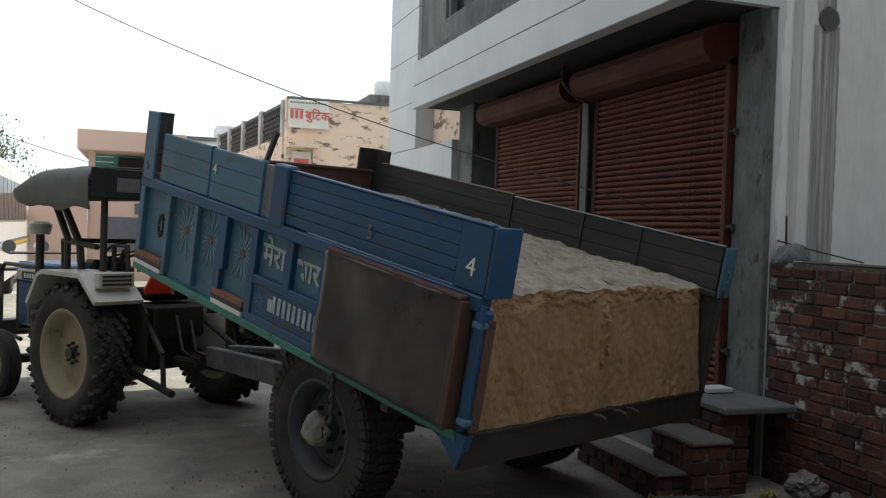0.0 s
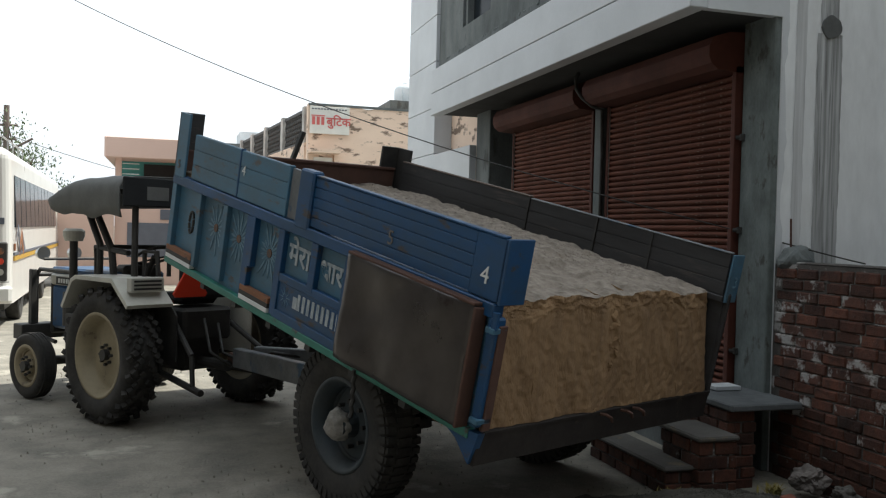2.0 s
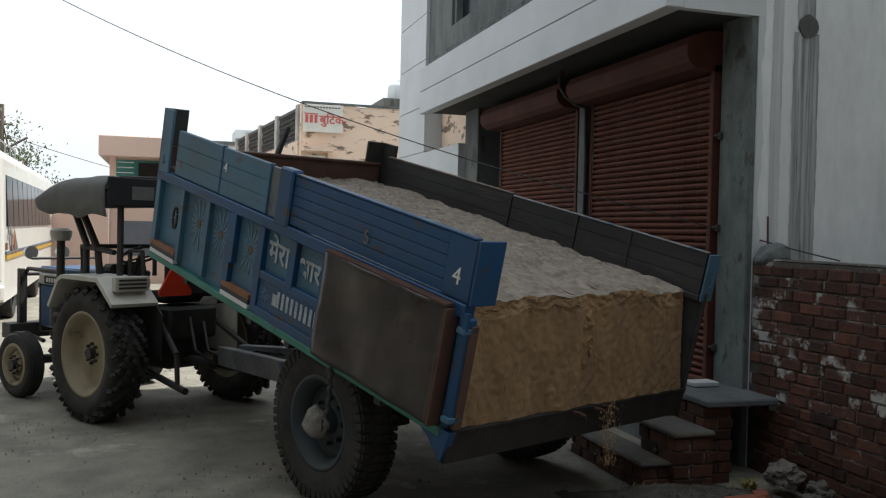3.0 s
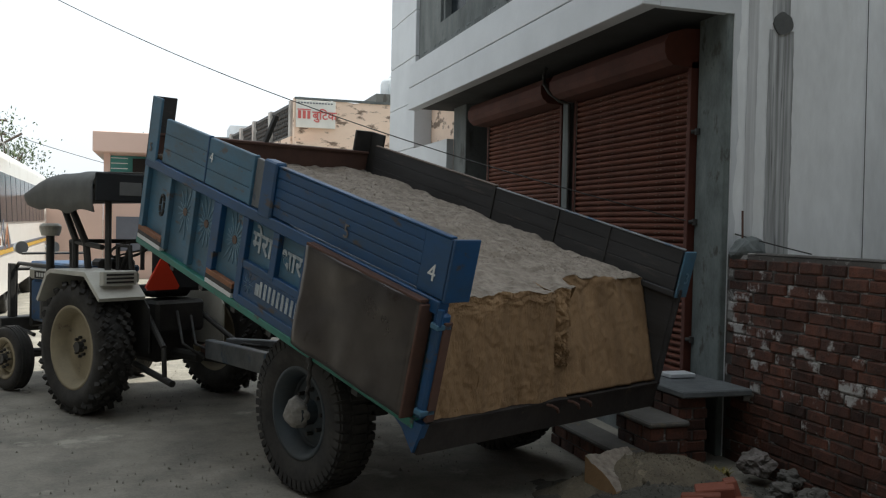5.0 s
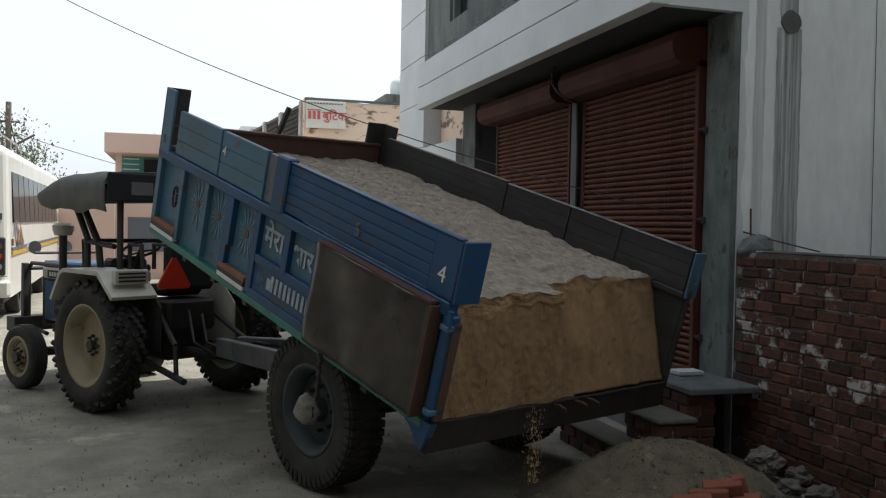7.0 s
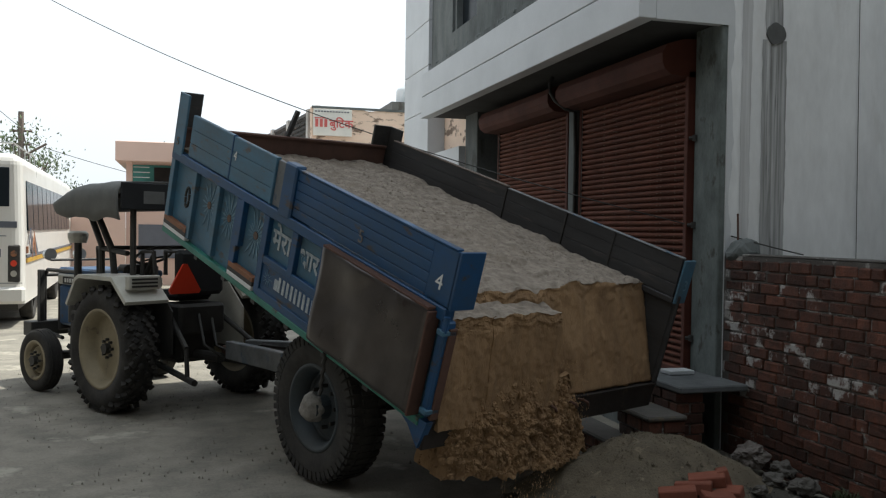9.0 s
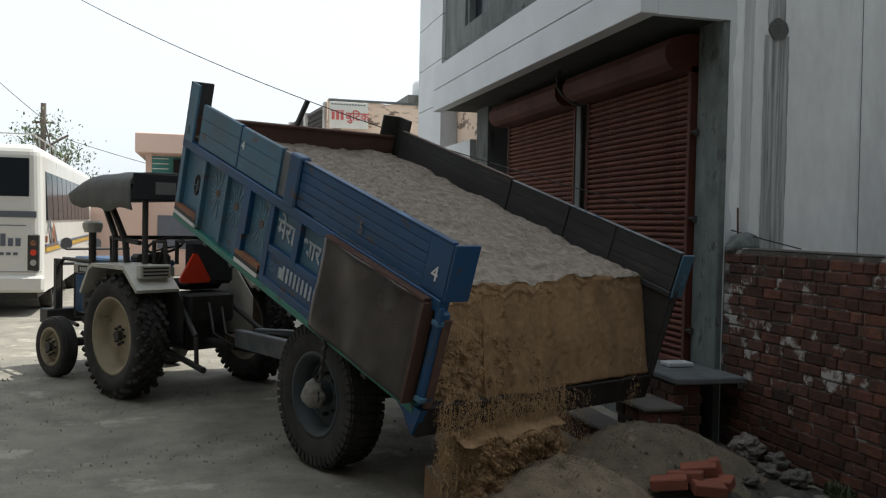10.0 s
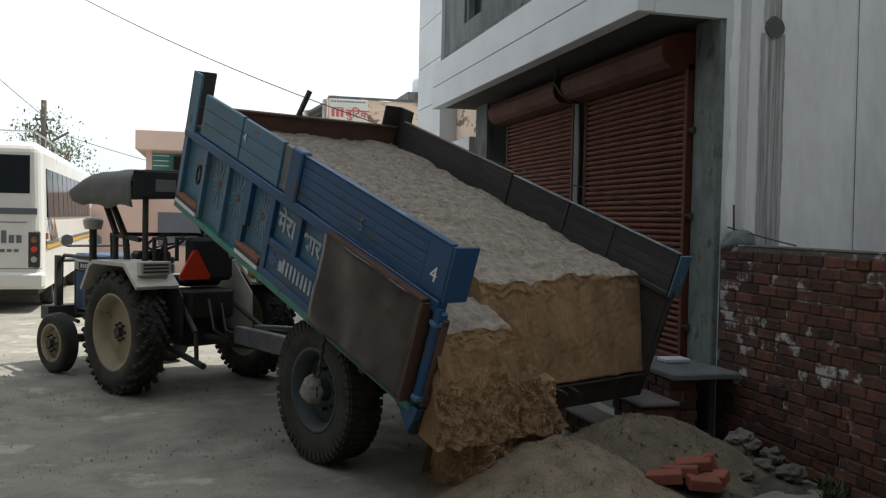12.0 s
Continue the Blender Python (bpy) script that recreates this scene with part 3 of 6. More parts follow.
def wheel(parent, x, y, z, R, w, rim, rim_mat, tread, dish, side, steer=0.0):
    """A wheel about the x axis; side -1: its outer face looks to -x. dish: how deep the disc lies."""
    m = pose(x, y, z, 0, 0, steer)
    h = w / 2
    o = side
    bm = bmesh.new()
    d0 = o * (h * 0.80)
    di = o * (h * 0.80 - dish)
    lathe(bm, [(rim + 0.025, d0), (rim + 0.02, d0 + o * 0.012), (rim - 0.005, d0 + o * 0.010), (rim - 0.02, d0 - o * 0.03), (rim - 0.045, d0 - o * 0.05), (rim * 0.86, di + o * 0.02), (rim * 0.80, di), (rim * 0.45, di + o * 0.03), (0.11, di + o * 0.04), (0.001, di + o * 0.04)], 44)
    lathe(bm, [(rim + 0.02, -d0), (rim - 0.02, -d0), (rim - 0.045, 0), (rim - 0.06, di), (rim * 0.8, di - o * 0.01), (0.001, di - o * 0.01)], 44)
    wh = part("wheel", bm, rim_mat, parent, "", True)
    wh.matrix_basis = m
    bm = bmesh.new()
    lathe(bm, tyre_profile(R - (0.012 if tread == "block" else 0.03 if tread == "lug" else 0.006), w, rim), 64)
    part("tyre", bm, M_RUBBER, wh, "black rubber tyre", True)
    bm = bmesh.new()
    if tread == "lug":
        n = 22
        for k in range(n):
            for sd in (-1, 1):
                a = 2 * math.pi * (k + (0.5 if sd > 0 else 0)) / n
                for i in range(5):
                    f0, f1 = i / 5, (i + 1) / 5
                    xm = sd * (0.02 + (h * 0.98 - 0.02) * (f0 + f1) / 2)
                    ang = a + sd * 0 + 0.42 * (f0 + f1) / 2
                    drop = 0.0 if i < 4 else 0.03
                    mm = pose(0, 0, 0, math.degrees(ang)) @ pose(xm, 0, R - 0.02 - drop, 0, sd * (0 if i < 4 else 30), -sd * 38)
                    box(bm, (-h * 0.14, -0.020, -0.03), (h * 0.14, 0.020, 0.02), 0, mm)
    elif tread == "block":
        n = 52
        for k in range(n):
            a = 360 * k / n
            for sd in (-1, 1):
                mm = pose(0, 0, 0, a + (3.4 if sd > 0 else 0)) @ pose(sd * h * 0.74, 0, R - 0.018)
                box(bm, (-h * 0.20, -0.019, -0.02), (h * 0.20, 0.019, 0.012), 0, mm)
                mm = pose(0, 0, 0, a + (3.4 if sd > 0 else 0)) @ pose(sd * h * 0.93, 0, R - 0.055)
                box(bm, (-0.012, -0.019, -0.03), (0.012, 0.019, 0.03), 0, mm)
            mm = pose(0, 0, 0, a + 1.7) @ pose(0, 0, R - 0.014)
            box(bm, (-h * 0.38, -0.017, -0.02), (h * 0.38, 0.017, 0.012), 0, mm)
    else:
        for g in (-0.55, -0.2, 0.2, 0.55):
            lathe(bm, [(R - 0.02, g * h - 0.012), (R, g * h - 0.010), (R, g * h + 0.010), (R - 0.02, g * h + 0.012)], 48)
    tagged(part("tread", bm, M_RUBBER, wh, "raised rubber tread"), kind="stuff")
    bm = bmesh.new()
    nb = 8
    bolt = None
    for k in range(nb):
        a = 2 * math.pi * k / nb
        rr = 0.085 if tread != "block" else 0.145
        if bolt is None:
            bolt = part("bolt", rod(bmesh.new(), (di + o * 0.02, 0, 0), (di + o * 0.07, 0, 0), 0.014, 6), M_BLACK, wh)
            ob = bolt
        else:
            ob = new("bolt", bolt.data)
            ob.parent = wh
        ob.location = (0, rr * math.cos(a), rr * math.sin(a))
    rod(bm, (di, 0, 0), (di + o * (0.09 if tread != "block" else 0.16), 0, 0), 0.05 if tread != "block" else 0.085, 14)
    part("hub", bm, M_BLACK if tread != "block" else M_RIMBLUE, wh, "dusty wheel hub")
    return wh, di


def trailer():
    t = thing("tipping_trailer", TRAILER, "blue two-wheeled tipping trailer with raised bed full of sand", "trailer")
    for x, o in ((0.20, -1), (1.98, 1)):
        wh, di = wheel(t, x, 0.592, 0.512, 0.515, 0.27, 0.285, M_RIMBLUE, "block", 0.13, o)
        if o < 0:
            bm = bmesh.new()
            bmesh.ops.create_icosphere(bm, subdivisions=5, radius=0.092, matrix=pose(-0.115, 0, 0) @ Matrix.Diagonal((1.0, 0.95, 1.12, 1)))
            for v in bm.verts:
                a = math.atan2(v.co.z, v.co.y)
                v.co += 0.022 * noise.noise_vector(v.co * 13) + v.co * 0.025 * abs(math.sin(a * 3 + v.co.x * 22)) + 0.005 * noise.noise_vector(v.co * 45)
            part("hub_rag", bm, M_HUBRAG, wh, "pale rag tied over the hub", True)
    part("axle", rod(bmesh.new(), (0.2, 0.592, 0.512), (1.98, 0.592, 0.512), 0.05, 12), M_BLACK, t)
    # chassis rails running together into the drawbar
    for x0, x1 in ((0.50, 0.62), (1.56, 1.68)):
        part("chassis_rail", B((x0, -0.55, 0.56), (x1, 1.45, 0.72), 0.006), M_BEDIN, t)
    for sx in (-1, 1):
        bm = bmesh.new()
        a, b = Vector((1.09 + sx * 0.53, 1.42, 0.64)), Vector((0.95 + sx * 0.10, 3.25, 0.56))
        d = (b - a)
        m = Matrix.Translation(a) @ pose(0, 0, 0, math.degrees(math.atan2(d.z, d.xy.length)), 0, math.degrees(math.atan2(-d.x, d.y)))
        box(bm, (-0.045, 0, -0.085), (0.045, d.length, 0.085), 0.008, m)
        part("drawbar_beam", bm, M_DRAWBAR, t, "worn blue-grey drawbar beam")
    part("hitch", B((0.86, 3.18, 0.46), (1.04, 3.45, 0.58), 0.01), M_RUST, t)
    for y in (-0.5, 0.3, 1.3):
        part("cross_member", B((0.62, y, 0.58), (1.56, y + 0.09, 0.70)), M_BEDIN, t)
    for x in (0.45, 1.6):
        part("spring_seat", B((x, 0.25, 0.50), (x + 0.12, 0.95, 0.57), 0.01), M_BLACK, t)
    part("hydraulic_ram", rod(bmesh.new(), (1.09, 1.0, 0.6), (1.09, 1.5, 1.25), 0.07, 14), M_BLACK, t)
    return t


def bed(t):
    b = part("tipping_bed", B((0.03, -0.70, 0.02), (2.15, 2.95, 0.06)), M_BEDIN, t, "raised tipping bed")
    for y in np.arange(-0.6, 2.9, 0.5):
        part("cross_beam", B((0.05, y, -0.08), (2.13, y + 0.06, 0.019)), M_BEDIN, b)
    for x in (0.5, 1.55):
        part("long_beam", B((x, -0.7, -0.13), (x + 0.12, 2.95, -0.081)), M_BEDIN, b)
    P = lambda name, lo, hi, m, label="", bev=0.004: part(name, B(lo, hi, bev), m, b, label)
    YR, YF = -0.715, 2.97
    # left side: skin, rails, ribs
    P("side_skin", (0.015, YR + 0.02, 0.03), (0.03, YF - 0.01, 0.70), M_BLUELIGHT, "faded blue side sheet")
    P("top_rail", (-0.03, YR, 0.650), (0.05, YF, 0.725), M_BLUE, "blue top rail", 0.006)
    for y0, y1, z0 in ((2.90, 2.97, 0.06), (2.47, 2.53, 0.08), (2.05, 2.11, 0.08), (1.68, 1.76, 0.06), (1.26, 1.33, 0.06), (0.86, 0.93, 0.33), (0.50, 0.56, 0.06)):
        P("rib", (-0.025, y0, z0), (0.02, y1, 0.65), M_BLUE if y0 < 2 else M_BLUELIGHT)
    P("rib", (-0.03, 1.64, 0.30), (0.02, 1.68, 0.66), M_BLUE)
    P("mid_rail", (-0.022, 0.50, 0.305), (0.02, 1.28, 0.36), M_BLUE, "blue rail above the number panel")
    P("number_panel", (-0.012, 0.44, 0.10), (0.016, 1.27, 0.31), M_BLUE, "blue panel with a white number")
    P("bottom_rail", (-0.028, -0.69, 0.0), (0.03, YF, 0.05), M_GREEN, "green painted bottom channel")
    P("lower_rail", (-0.024, 0.44, 0.05), (0.02, 1.30, 0.11), M_BLUE)
    for y0, y1 in ((2.52, 2.95), (1.35, 1.74)):
        P("saffron_stripe", (-0.031, y0, 0.118), (0.012, y1, 0.155), M_ORANGE, "", 0.002)
        P("dark_stripe", (-0.030, y0, 0.085), (0.012, y1, 0.118), M_BLACK, "", 0.0)
        P("white_stripe", (-0.031, y0, 0.052), (0.012, y1, 0.086), M_WHITE, "", 0.002)
    for y0, y1 in ((-0.62, 0.42),):
        P("white_stripe", (-0.029, y0, 0.051), (0.0, y1, 0.066), M_WHITE, "", 0.001)
    # petals painted on the panels
    for yc, n in ((2.25, 14), (1.90, 16), (1.47, 18)):
        bm = bmesh.new()
        for k in range(n):
            a = 2 * math.pi * k / n + 0.1
            L = (0.19 if abs(math.sin(a)) > 0.75 else 0.12) * (0.85 + 0.3 * random.random())
            m = Matrix.Translation((0.012, yc, 0.44)) @ pose(0, 0, 0, math.degrees(a))
            prism(bm, [(0.035, -0.004), (0.035, 0.004), (L * 0.7, 0.009), (L, 0.0), (L * 0.7, -0.009)], 0, -0.0015, 0.0025)
            bmesh.ops.transform(bm, matrix=m, verts=bm.verts[-10:])
        part("painted_petals", bm, M_FLOWER, b, "pale painted sunburst flower")
        bm = bmesh.new()
        bmesh.ops.create_cone(bm, cap_ends=True, segments=14, radius1=0.03, radius2=0.03, depth=0.006, matrix=Matrix.Translation((0.011, yc, 0.44)) @ pose(0, 0, 0, 0, 90))
        part("flower_centre", bm, M_FLOWERCORE, b)
    bm = bmesh.new()
    for k in range(10):
        L = 0.07
        m = Matrix.Translation((-0.014, 1.17, 0.215)) @ pose(0, 0, 0, 36 * k)
        prism(bm, [(0.02, -0.003), (0.02, 0.003), (L, 0.0)], 0, -0.001, 0.002)
        bmesh.ops.transform(bm, matrix=m, verts=bm.verts[-6:])
    part("painted_petals", bm, M_FLOWER, b)
    # chain ring
    bm = bmesh.new()
    for k in range(9):
        a = 2 * math.pi * k / 9
        rod(bm, (-0.005, 2.62 + 0.035 * math.cos(a), 0.40 + 0.085 * math.sin(a)), (-0.005, 2.62 + 0.035 * math.cos(a + 0.6), 0.40 + 0.085 * math.sin(a + 0.6)), 0.010, 6)
    part("chain", bm, M_BLACK, b, "black coiled chain")
    bm = bmesh.new()
    for k in range(8):
        rod(bm, (-0.035 + 0.012 * (k % 2), 0.30 - 0.004 * k, 0.02 - 0.035 * k), (-0.035 + 0.012 * ((k + 1) % 2), 0.298 - 0.004 * k, -0.022 - 0.035 * k), 0.014, 6)
    part("chain", bm, M_BLACK, b, "dark hanging chain")
    # lettering
    face = lambda y, z, x=-0.0: Matrix(((0, 0, -1, x), (-1, 0, 0, y), (0, 1, 0, z), (0, 0, 0, 1)))
    lettering("lettering", "मेरा", 0.20, face(1.225, 0.445, 0.010), M_LETTER, b, "worn white painted word", bold=0.004)
    lettering("lettering", "भारत", 0.18, face(0.850, 0.44, 0.010), M_LETTER, b, "worn white painted word", bold=0.004)
    for k in range(11):
        y = 1.07 - k * 0.055
        P("number_bar", (-0.016, y - (0.030 if k else 0.05), 0.172), (-0.011, y, 0.278 if k else 0.25), M_LETTER, "", 0.0)
    # upper boards
    def board(y0, y1, z0, z1, m, grooves=4, x=-0.012, label="blue extension board"):
        e = part("extension_board", B((x + 0.008, y0, z0), (x + 0.034, y1, z1)), m, b, label)
        hs = (z1 - z0) / grooves
        for k in range(grooves):
            part("plank", B((x, y0, z0 + k * hs + 0.002), (x + 0.012, y1, z0 + (k + 1) * hs - 0.002), 0.003), m, e)
        return e
    board(1.985, 2.70, 0.73, 1.075, M_BLUELIGHT, 3)
    board(1.31, 1.965, 0.73, 1.07, M_BLUELIGHT, 3)
    P("board_edge", (-0.016, 1.967, 0.73), (0.02, 1.983, 1.08), M_BLUE)
    P("rusty_gap_plate", (0.0, 1.16, 0.73), (0.03, 1.31, 1.06), M_DRAWBAR, "bare rusty plate between boards")
    P("board_frame", (-0.02, 1.30, 0.73), (0.02, 1.325, 1.075), M_BLUELIGHT)
    P("post", (-0.035, 1.0, 0.70), (0.05, 1.16, 1.085), M_BLUE, "blue folded post", 0.012)
    board(-0.50, 1.0, 0.735, 1.055, M_BLUE, 5)
    P("end_plate", (-0.014, -0.71, 0.73), (0.02, -0.50, 1.055), M_BLUE, "smooth blue end plate")
    P("end_flange", (-0.014, -0.735, 0.72), (0.17, -0.715, 1.06), M_BLUE, "blue folded end flange")
    P("board_cap", (-0.018, -0.70, 1.056), (0.028, 1.0, 1.068), M_BLUE, "", 0.003)
    P("corner_post", (-0.03, 2.79, 0.70), (-0.01, 2.96, 1.215), M_BLUELIGHT, "blue angled corner post")
    P("corner_post", (-0.03, 2.94, 0.70), (0.17, 2.965, 1.215), M_BEDIN, "dark inner flange of the corner post")
    for txt, y, z, s in (("5", 2.91, 0.78, 0.10), ("4", 1.93, 0.90, 0.10), ("5", 0.21, 0.815, 0.12), ("4", -0.57, 0.805, 0.13)):
        lettering("painted_digit", txt, s, face(y, z, -0.033 if y > 2.8 else -0.016), M_CLOTH if txt == "5" else M_WHITE, b, "small white painted digit")
    # dark steel panel hung on the side
    bm = B((-0.085, -0.64, 0.055), (-0.05, 0.46, 0.70), 0.008)
    bmesh.ops.subdivide_edges(bm, edges=[e for e in bm.edges if e.calc_length() > 0.3], cuts=26, use_grid_fill=True)
    for v in bm.verts:   # shallow dents
        v.co.x += 0.022 * noise.noise((v.co.y * 2.3, v.co.z * 2.6, 4)) - 0.02 * max(0, noise.noise((v.co.y * 4.1 + v.co.z * 2, v.co.z * 3.3, 11)))
    pl = part("hung_tailgate", bm, M_STEEL, b, "dark bare steel tailgate panel hung on the side", True)
    part("folded_edge", B((-0.09, -0.655, 0.05), (0.0, -0.635, 0.69), 0.004), M_RUST, pl, "rusty folded edge")
    part("folded_edge", B((-0.088, -0.64, 0.695), (-0.03, 0.46, 0.712), 0.003), M_RUST, pl)
    # rear post and sill
    P("rear_post", (-0.03, -0.75, 0.08), (0.05, -0.69, 0.66), M_BLUE, "blue rear corner post", 0.01)
    P("rear_post_inner", (0.0, -0.76, 0.06), (0.06, -0.735, 0.62), M_RUST)
    part("hinge_pin", rod(bmesh.new(), (-0.03, -0.745, 0.60), (-0.03, -0.745, 0.69), 0.018), M_BLUE, b)
    P("hinge_eye", (-0.05, -0.76, 0.58), (0.05, -0.70, 0.61), M_BLUELIGHT)
    P("hinge_eye", (-0.05, -0.76, 0.10), (0.05, -0.70, 0.13), M_BLUELIGHT)
    part("rear_gusset", prism(bmesh.new(), [(-0.72, -0.13), (-0.76, 0.05), (-0.45, 0.03), (-0.60, -0.03)], 0, -0.02, 0.03), M_BLUE, b)
    P("rear_sill", (0.0, -0.74, -0.14), (2.19, -0.69, 0.045), M_SILL, "dark oily steel rear sill")
    P("sill_lip", (0.0, -0.748, 0.030), (2.19, -0.741, 0.046), M_SILL, "", 0.0)
    for x in (1.0, 1.2, 1.32):
        bm = bmesh.new()
        tube(bm, [(x, -0.75, 0.03), (x, -0.79, 0.04), (x + 0.04, -0.80, 0.02), (x + 0.07, -0.79, -0.01)], 0.010, 6)
        part("latch_hook", bm, M_RUST, b)
    # right side
    P("right_side", (2.155, YR, 0.0), (2.185, YF, 0.70), M_BEDIN, "dark worn inner side wall")
    P("right_rail", (2.13, YR, 0.66), (2.20, YF, 0.70), M_BEDIN)
    for y0, y1, z1 in ((-0.70, 0.42, 0.985), (0.43, 1.13, 0.99), (1.14, 2.80, 1.0)):
        e = part("extension_board", B((2.157, y0, 0.70), (2.18, y1, z1)), M_BEDIN, b, "dark worn inner extension board")
        for k in range(3):
            h = (z1 - 0.70) / 3
            part("plank", B((2.15, y0, 0.70 + k * h + 0.003), (2.158, y1, 0.70 + (k + 1) * h - 0.002), 0.002), M_BEDIN, e)
    P("board_cap", (2.145, 1.14, 1.0), (2.19, 2.80, 1.012), M_WOOD)
    P("board_cap", (2.145, -0.70, 0.985), (2.19, 1.13, 0.996), M_DRAWBAR, "scraped bare edge")
    for y in (-0.08, 0.425, 1.135):
        P("board_joint", (2.143, y, 0.70), (2.151, y + 0.018, 0.99), M_BLACK, "", 0.0)
    P("corner_post", (2.0, 2.94, 0.66), (2.20, 2.965, 1.12), M_BLACK, "dark corner post")
    P("corner_post", (2.185, 2.75, 0.66), (2.21, 2.96, 1.12), M_BLACK)
    P("rear_post", (2.165, -0.745, 0.0), (2.195, -0.70, 0.72), M_BEDIN, "dark worn rear edge of the far side", 0.006)
    P("end_flange", (2.14, -0.735, 0.66), (2.27, -0.718, 0.985), M_BLUELIGHT, "worn blue end flange of the far side")
    lettering("painted_digit", "3", 0.11, Matrix(((1, 0, 0, 2.185), (0, 0, -1, -0.738), (0, 1, 0, 0.76), (0, 0, 0, 1))), M_FLOWER, b)
    # headboard
    P("headboard", (0.02, 2.93, 0.03), (2.17, 2.955, 0.90), M_RUST, "rust-brown headboard")
    P("headboard_cap", (0.02, 2.915, 0.90), (2.17, 2.97, 0.925), M_RUST)
    part("prop_bar", B((-0.02, -0.02, 0), (0.02, 0.02, 0.34), 0.004, pose(1.02, 2.96, 0.84, 0, 16)), M_BLACK, b, "leaning dark bar")
    return b


TR = trailer()
BED = bed(TR)

# ---- sand ----
def load_top(x, y):
    """Height of the load's uneven top in the bed's space."""
    s = (y + 0.7) / 3.65
    z = 0.69 + 0.07 * s + 0.11 * math.exp(-((y - 0.75) / 1.2) ** 2) * math.sin(math.pi * min(max(x / 2.15, 0), 1)) ** 0.7
    z += 0.034 * noise.noise((x * 1.7, y * 1.7, 0.2)) + 0.026 * noise.noise((x * 5, y * 7, 1.2)) + 0.014 * noise.noise((x * 15, y * 21, 2))
    return z - 0.02 * abs(noise.noise((x * 4 + y, y * 2.2, 7)))


def crust(x, v):
    """Rough, undercut band below the load's upper edge, and slanting slip furrows under it."""
    e = min(max((v - 0.80) / 0.12, 0), 1)
    f = 0.024 * noise.noise((x * 7, v * 9, 41)) + 0.016 * noise.noise((x * 19, v * 22, 43)) + 0.012 * abs(noise.noise((x * 33, v * 40, 47)))
    g = 0.012 * abs(noise.noise((x * 6 + v * 2.2, v * 1.1, 51))) + 0.006 * noise.noise((x * 17 + v * 5, v * 2.5, 53))
    return e * f + (1 - e) * g


def sand_block(x0, x1, front_low, front_top, back_low, back_top, z0, z1, seed, rough=0.015, nx=40, nz=18, ny=10, lump=0.0, flare=0.0, skew=0.0):
    """A solid of caked sand: a front face, a top and a back, each uneven. y positions are those at the foot and at the top."""
    bm = bmesh.new()
    rows = []
    for i in range(nx + 1):
        u = i / nx
        line = []
        xt = x0 + (x1 - x0) * u
        top = load_top(xt, front_top) if z1 > 0.65 else z1 + 0.05 * noise.noise((xt * 3, seed, 0)) + 0.02 * noise.noise((xt * 11, seed, 4))
        for k in range(nz + 1):
            v = k / nz
            xl = x0 + skew * (1 - v)
            x = xl + (x1 + flare * (1 - v) - xl) * u
            y = front_low + (front_top - front_low) * v
            y += rough * (noise.noise((x * 5, v * 3, 3)) + 1.6 * abs(noise.noise((x * 2.2, v * 0.8, 9))) + 0.4 * noise.noise((x * 22, v * 16, 5)))
            y += crust(x, v)
            if lump:
                zz = z0 + (top - z0) * v
                g = (1.0 if v < 0.75 else max(0.2, (1 - v) / 0.25)) if lump > 0.04 else max(0.25, 1.15 - 1.2 * v)
                q = 1.1 * noise.noise((x * 4, zz * 4, seed + 3)) - 1.3 * abs(noise.noise((x * 9, zz * 9, seed + 5))) + 0.6 * noise.noise((x * 21, zz * 21, seed + 8)) + 0.35 * noise.noise((x * 48, zz * 48, seed))
                y -= lump * q * g
                x += lump * 0.5 * noise.noise((x * 9, zz * 11, seed + 13)) * (1 if 0 < i < nx else 2.0)
            ragged = lump * (0.5 * noise.noise((x * 11, v * 9, seed + 21)) + (1.2 * noise.noise((x * 7, seed, 2)) * (1 - v) if v < 1 else 0)) if k < nz else 0
            if lump > 0.03:
                mid = back_low + (back_top - back_low) * v
                y = mid + (y - mid) * max(0.0, 1 - abs(2 * u - 1) ** 5) ** 0.6
            line.append((x, y, z0 + (top - z0) * v + ragged))
        for k in range(1, ny + 1):
            v = k / ny
            yt = front_top + (back_top - front_top) * v
            line.append((xt, yt, load_top(xt, yt) + 0.003 if z1 > 0.65 else top + 0.03 * noise.noise((xt * 3, yt * 3, seed + 1))))
        line.append((x0 + (x1 + flare - x0) * u, back_low, z0))
        rows.append([bm.verts.new(c) for c in line])
    for a, b in zip(rows, rows[1:]):
        n = len(a)
        for k in range(n):
            f = bm.faces.new((a[k], a[(k + 1) % n], b[(k + 1) % n], b[k]))
            f.material_index = 1 if nz <= k < nz + ny else 0
    bm.faces.new(rows[0])
    bm.faces.new(rows[-1][::-1])
    return bm


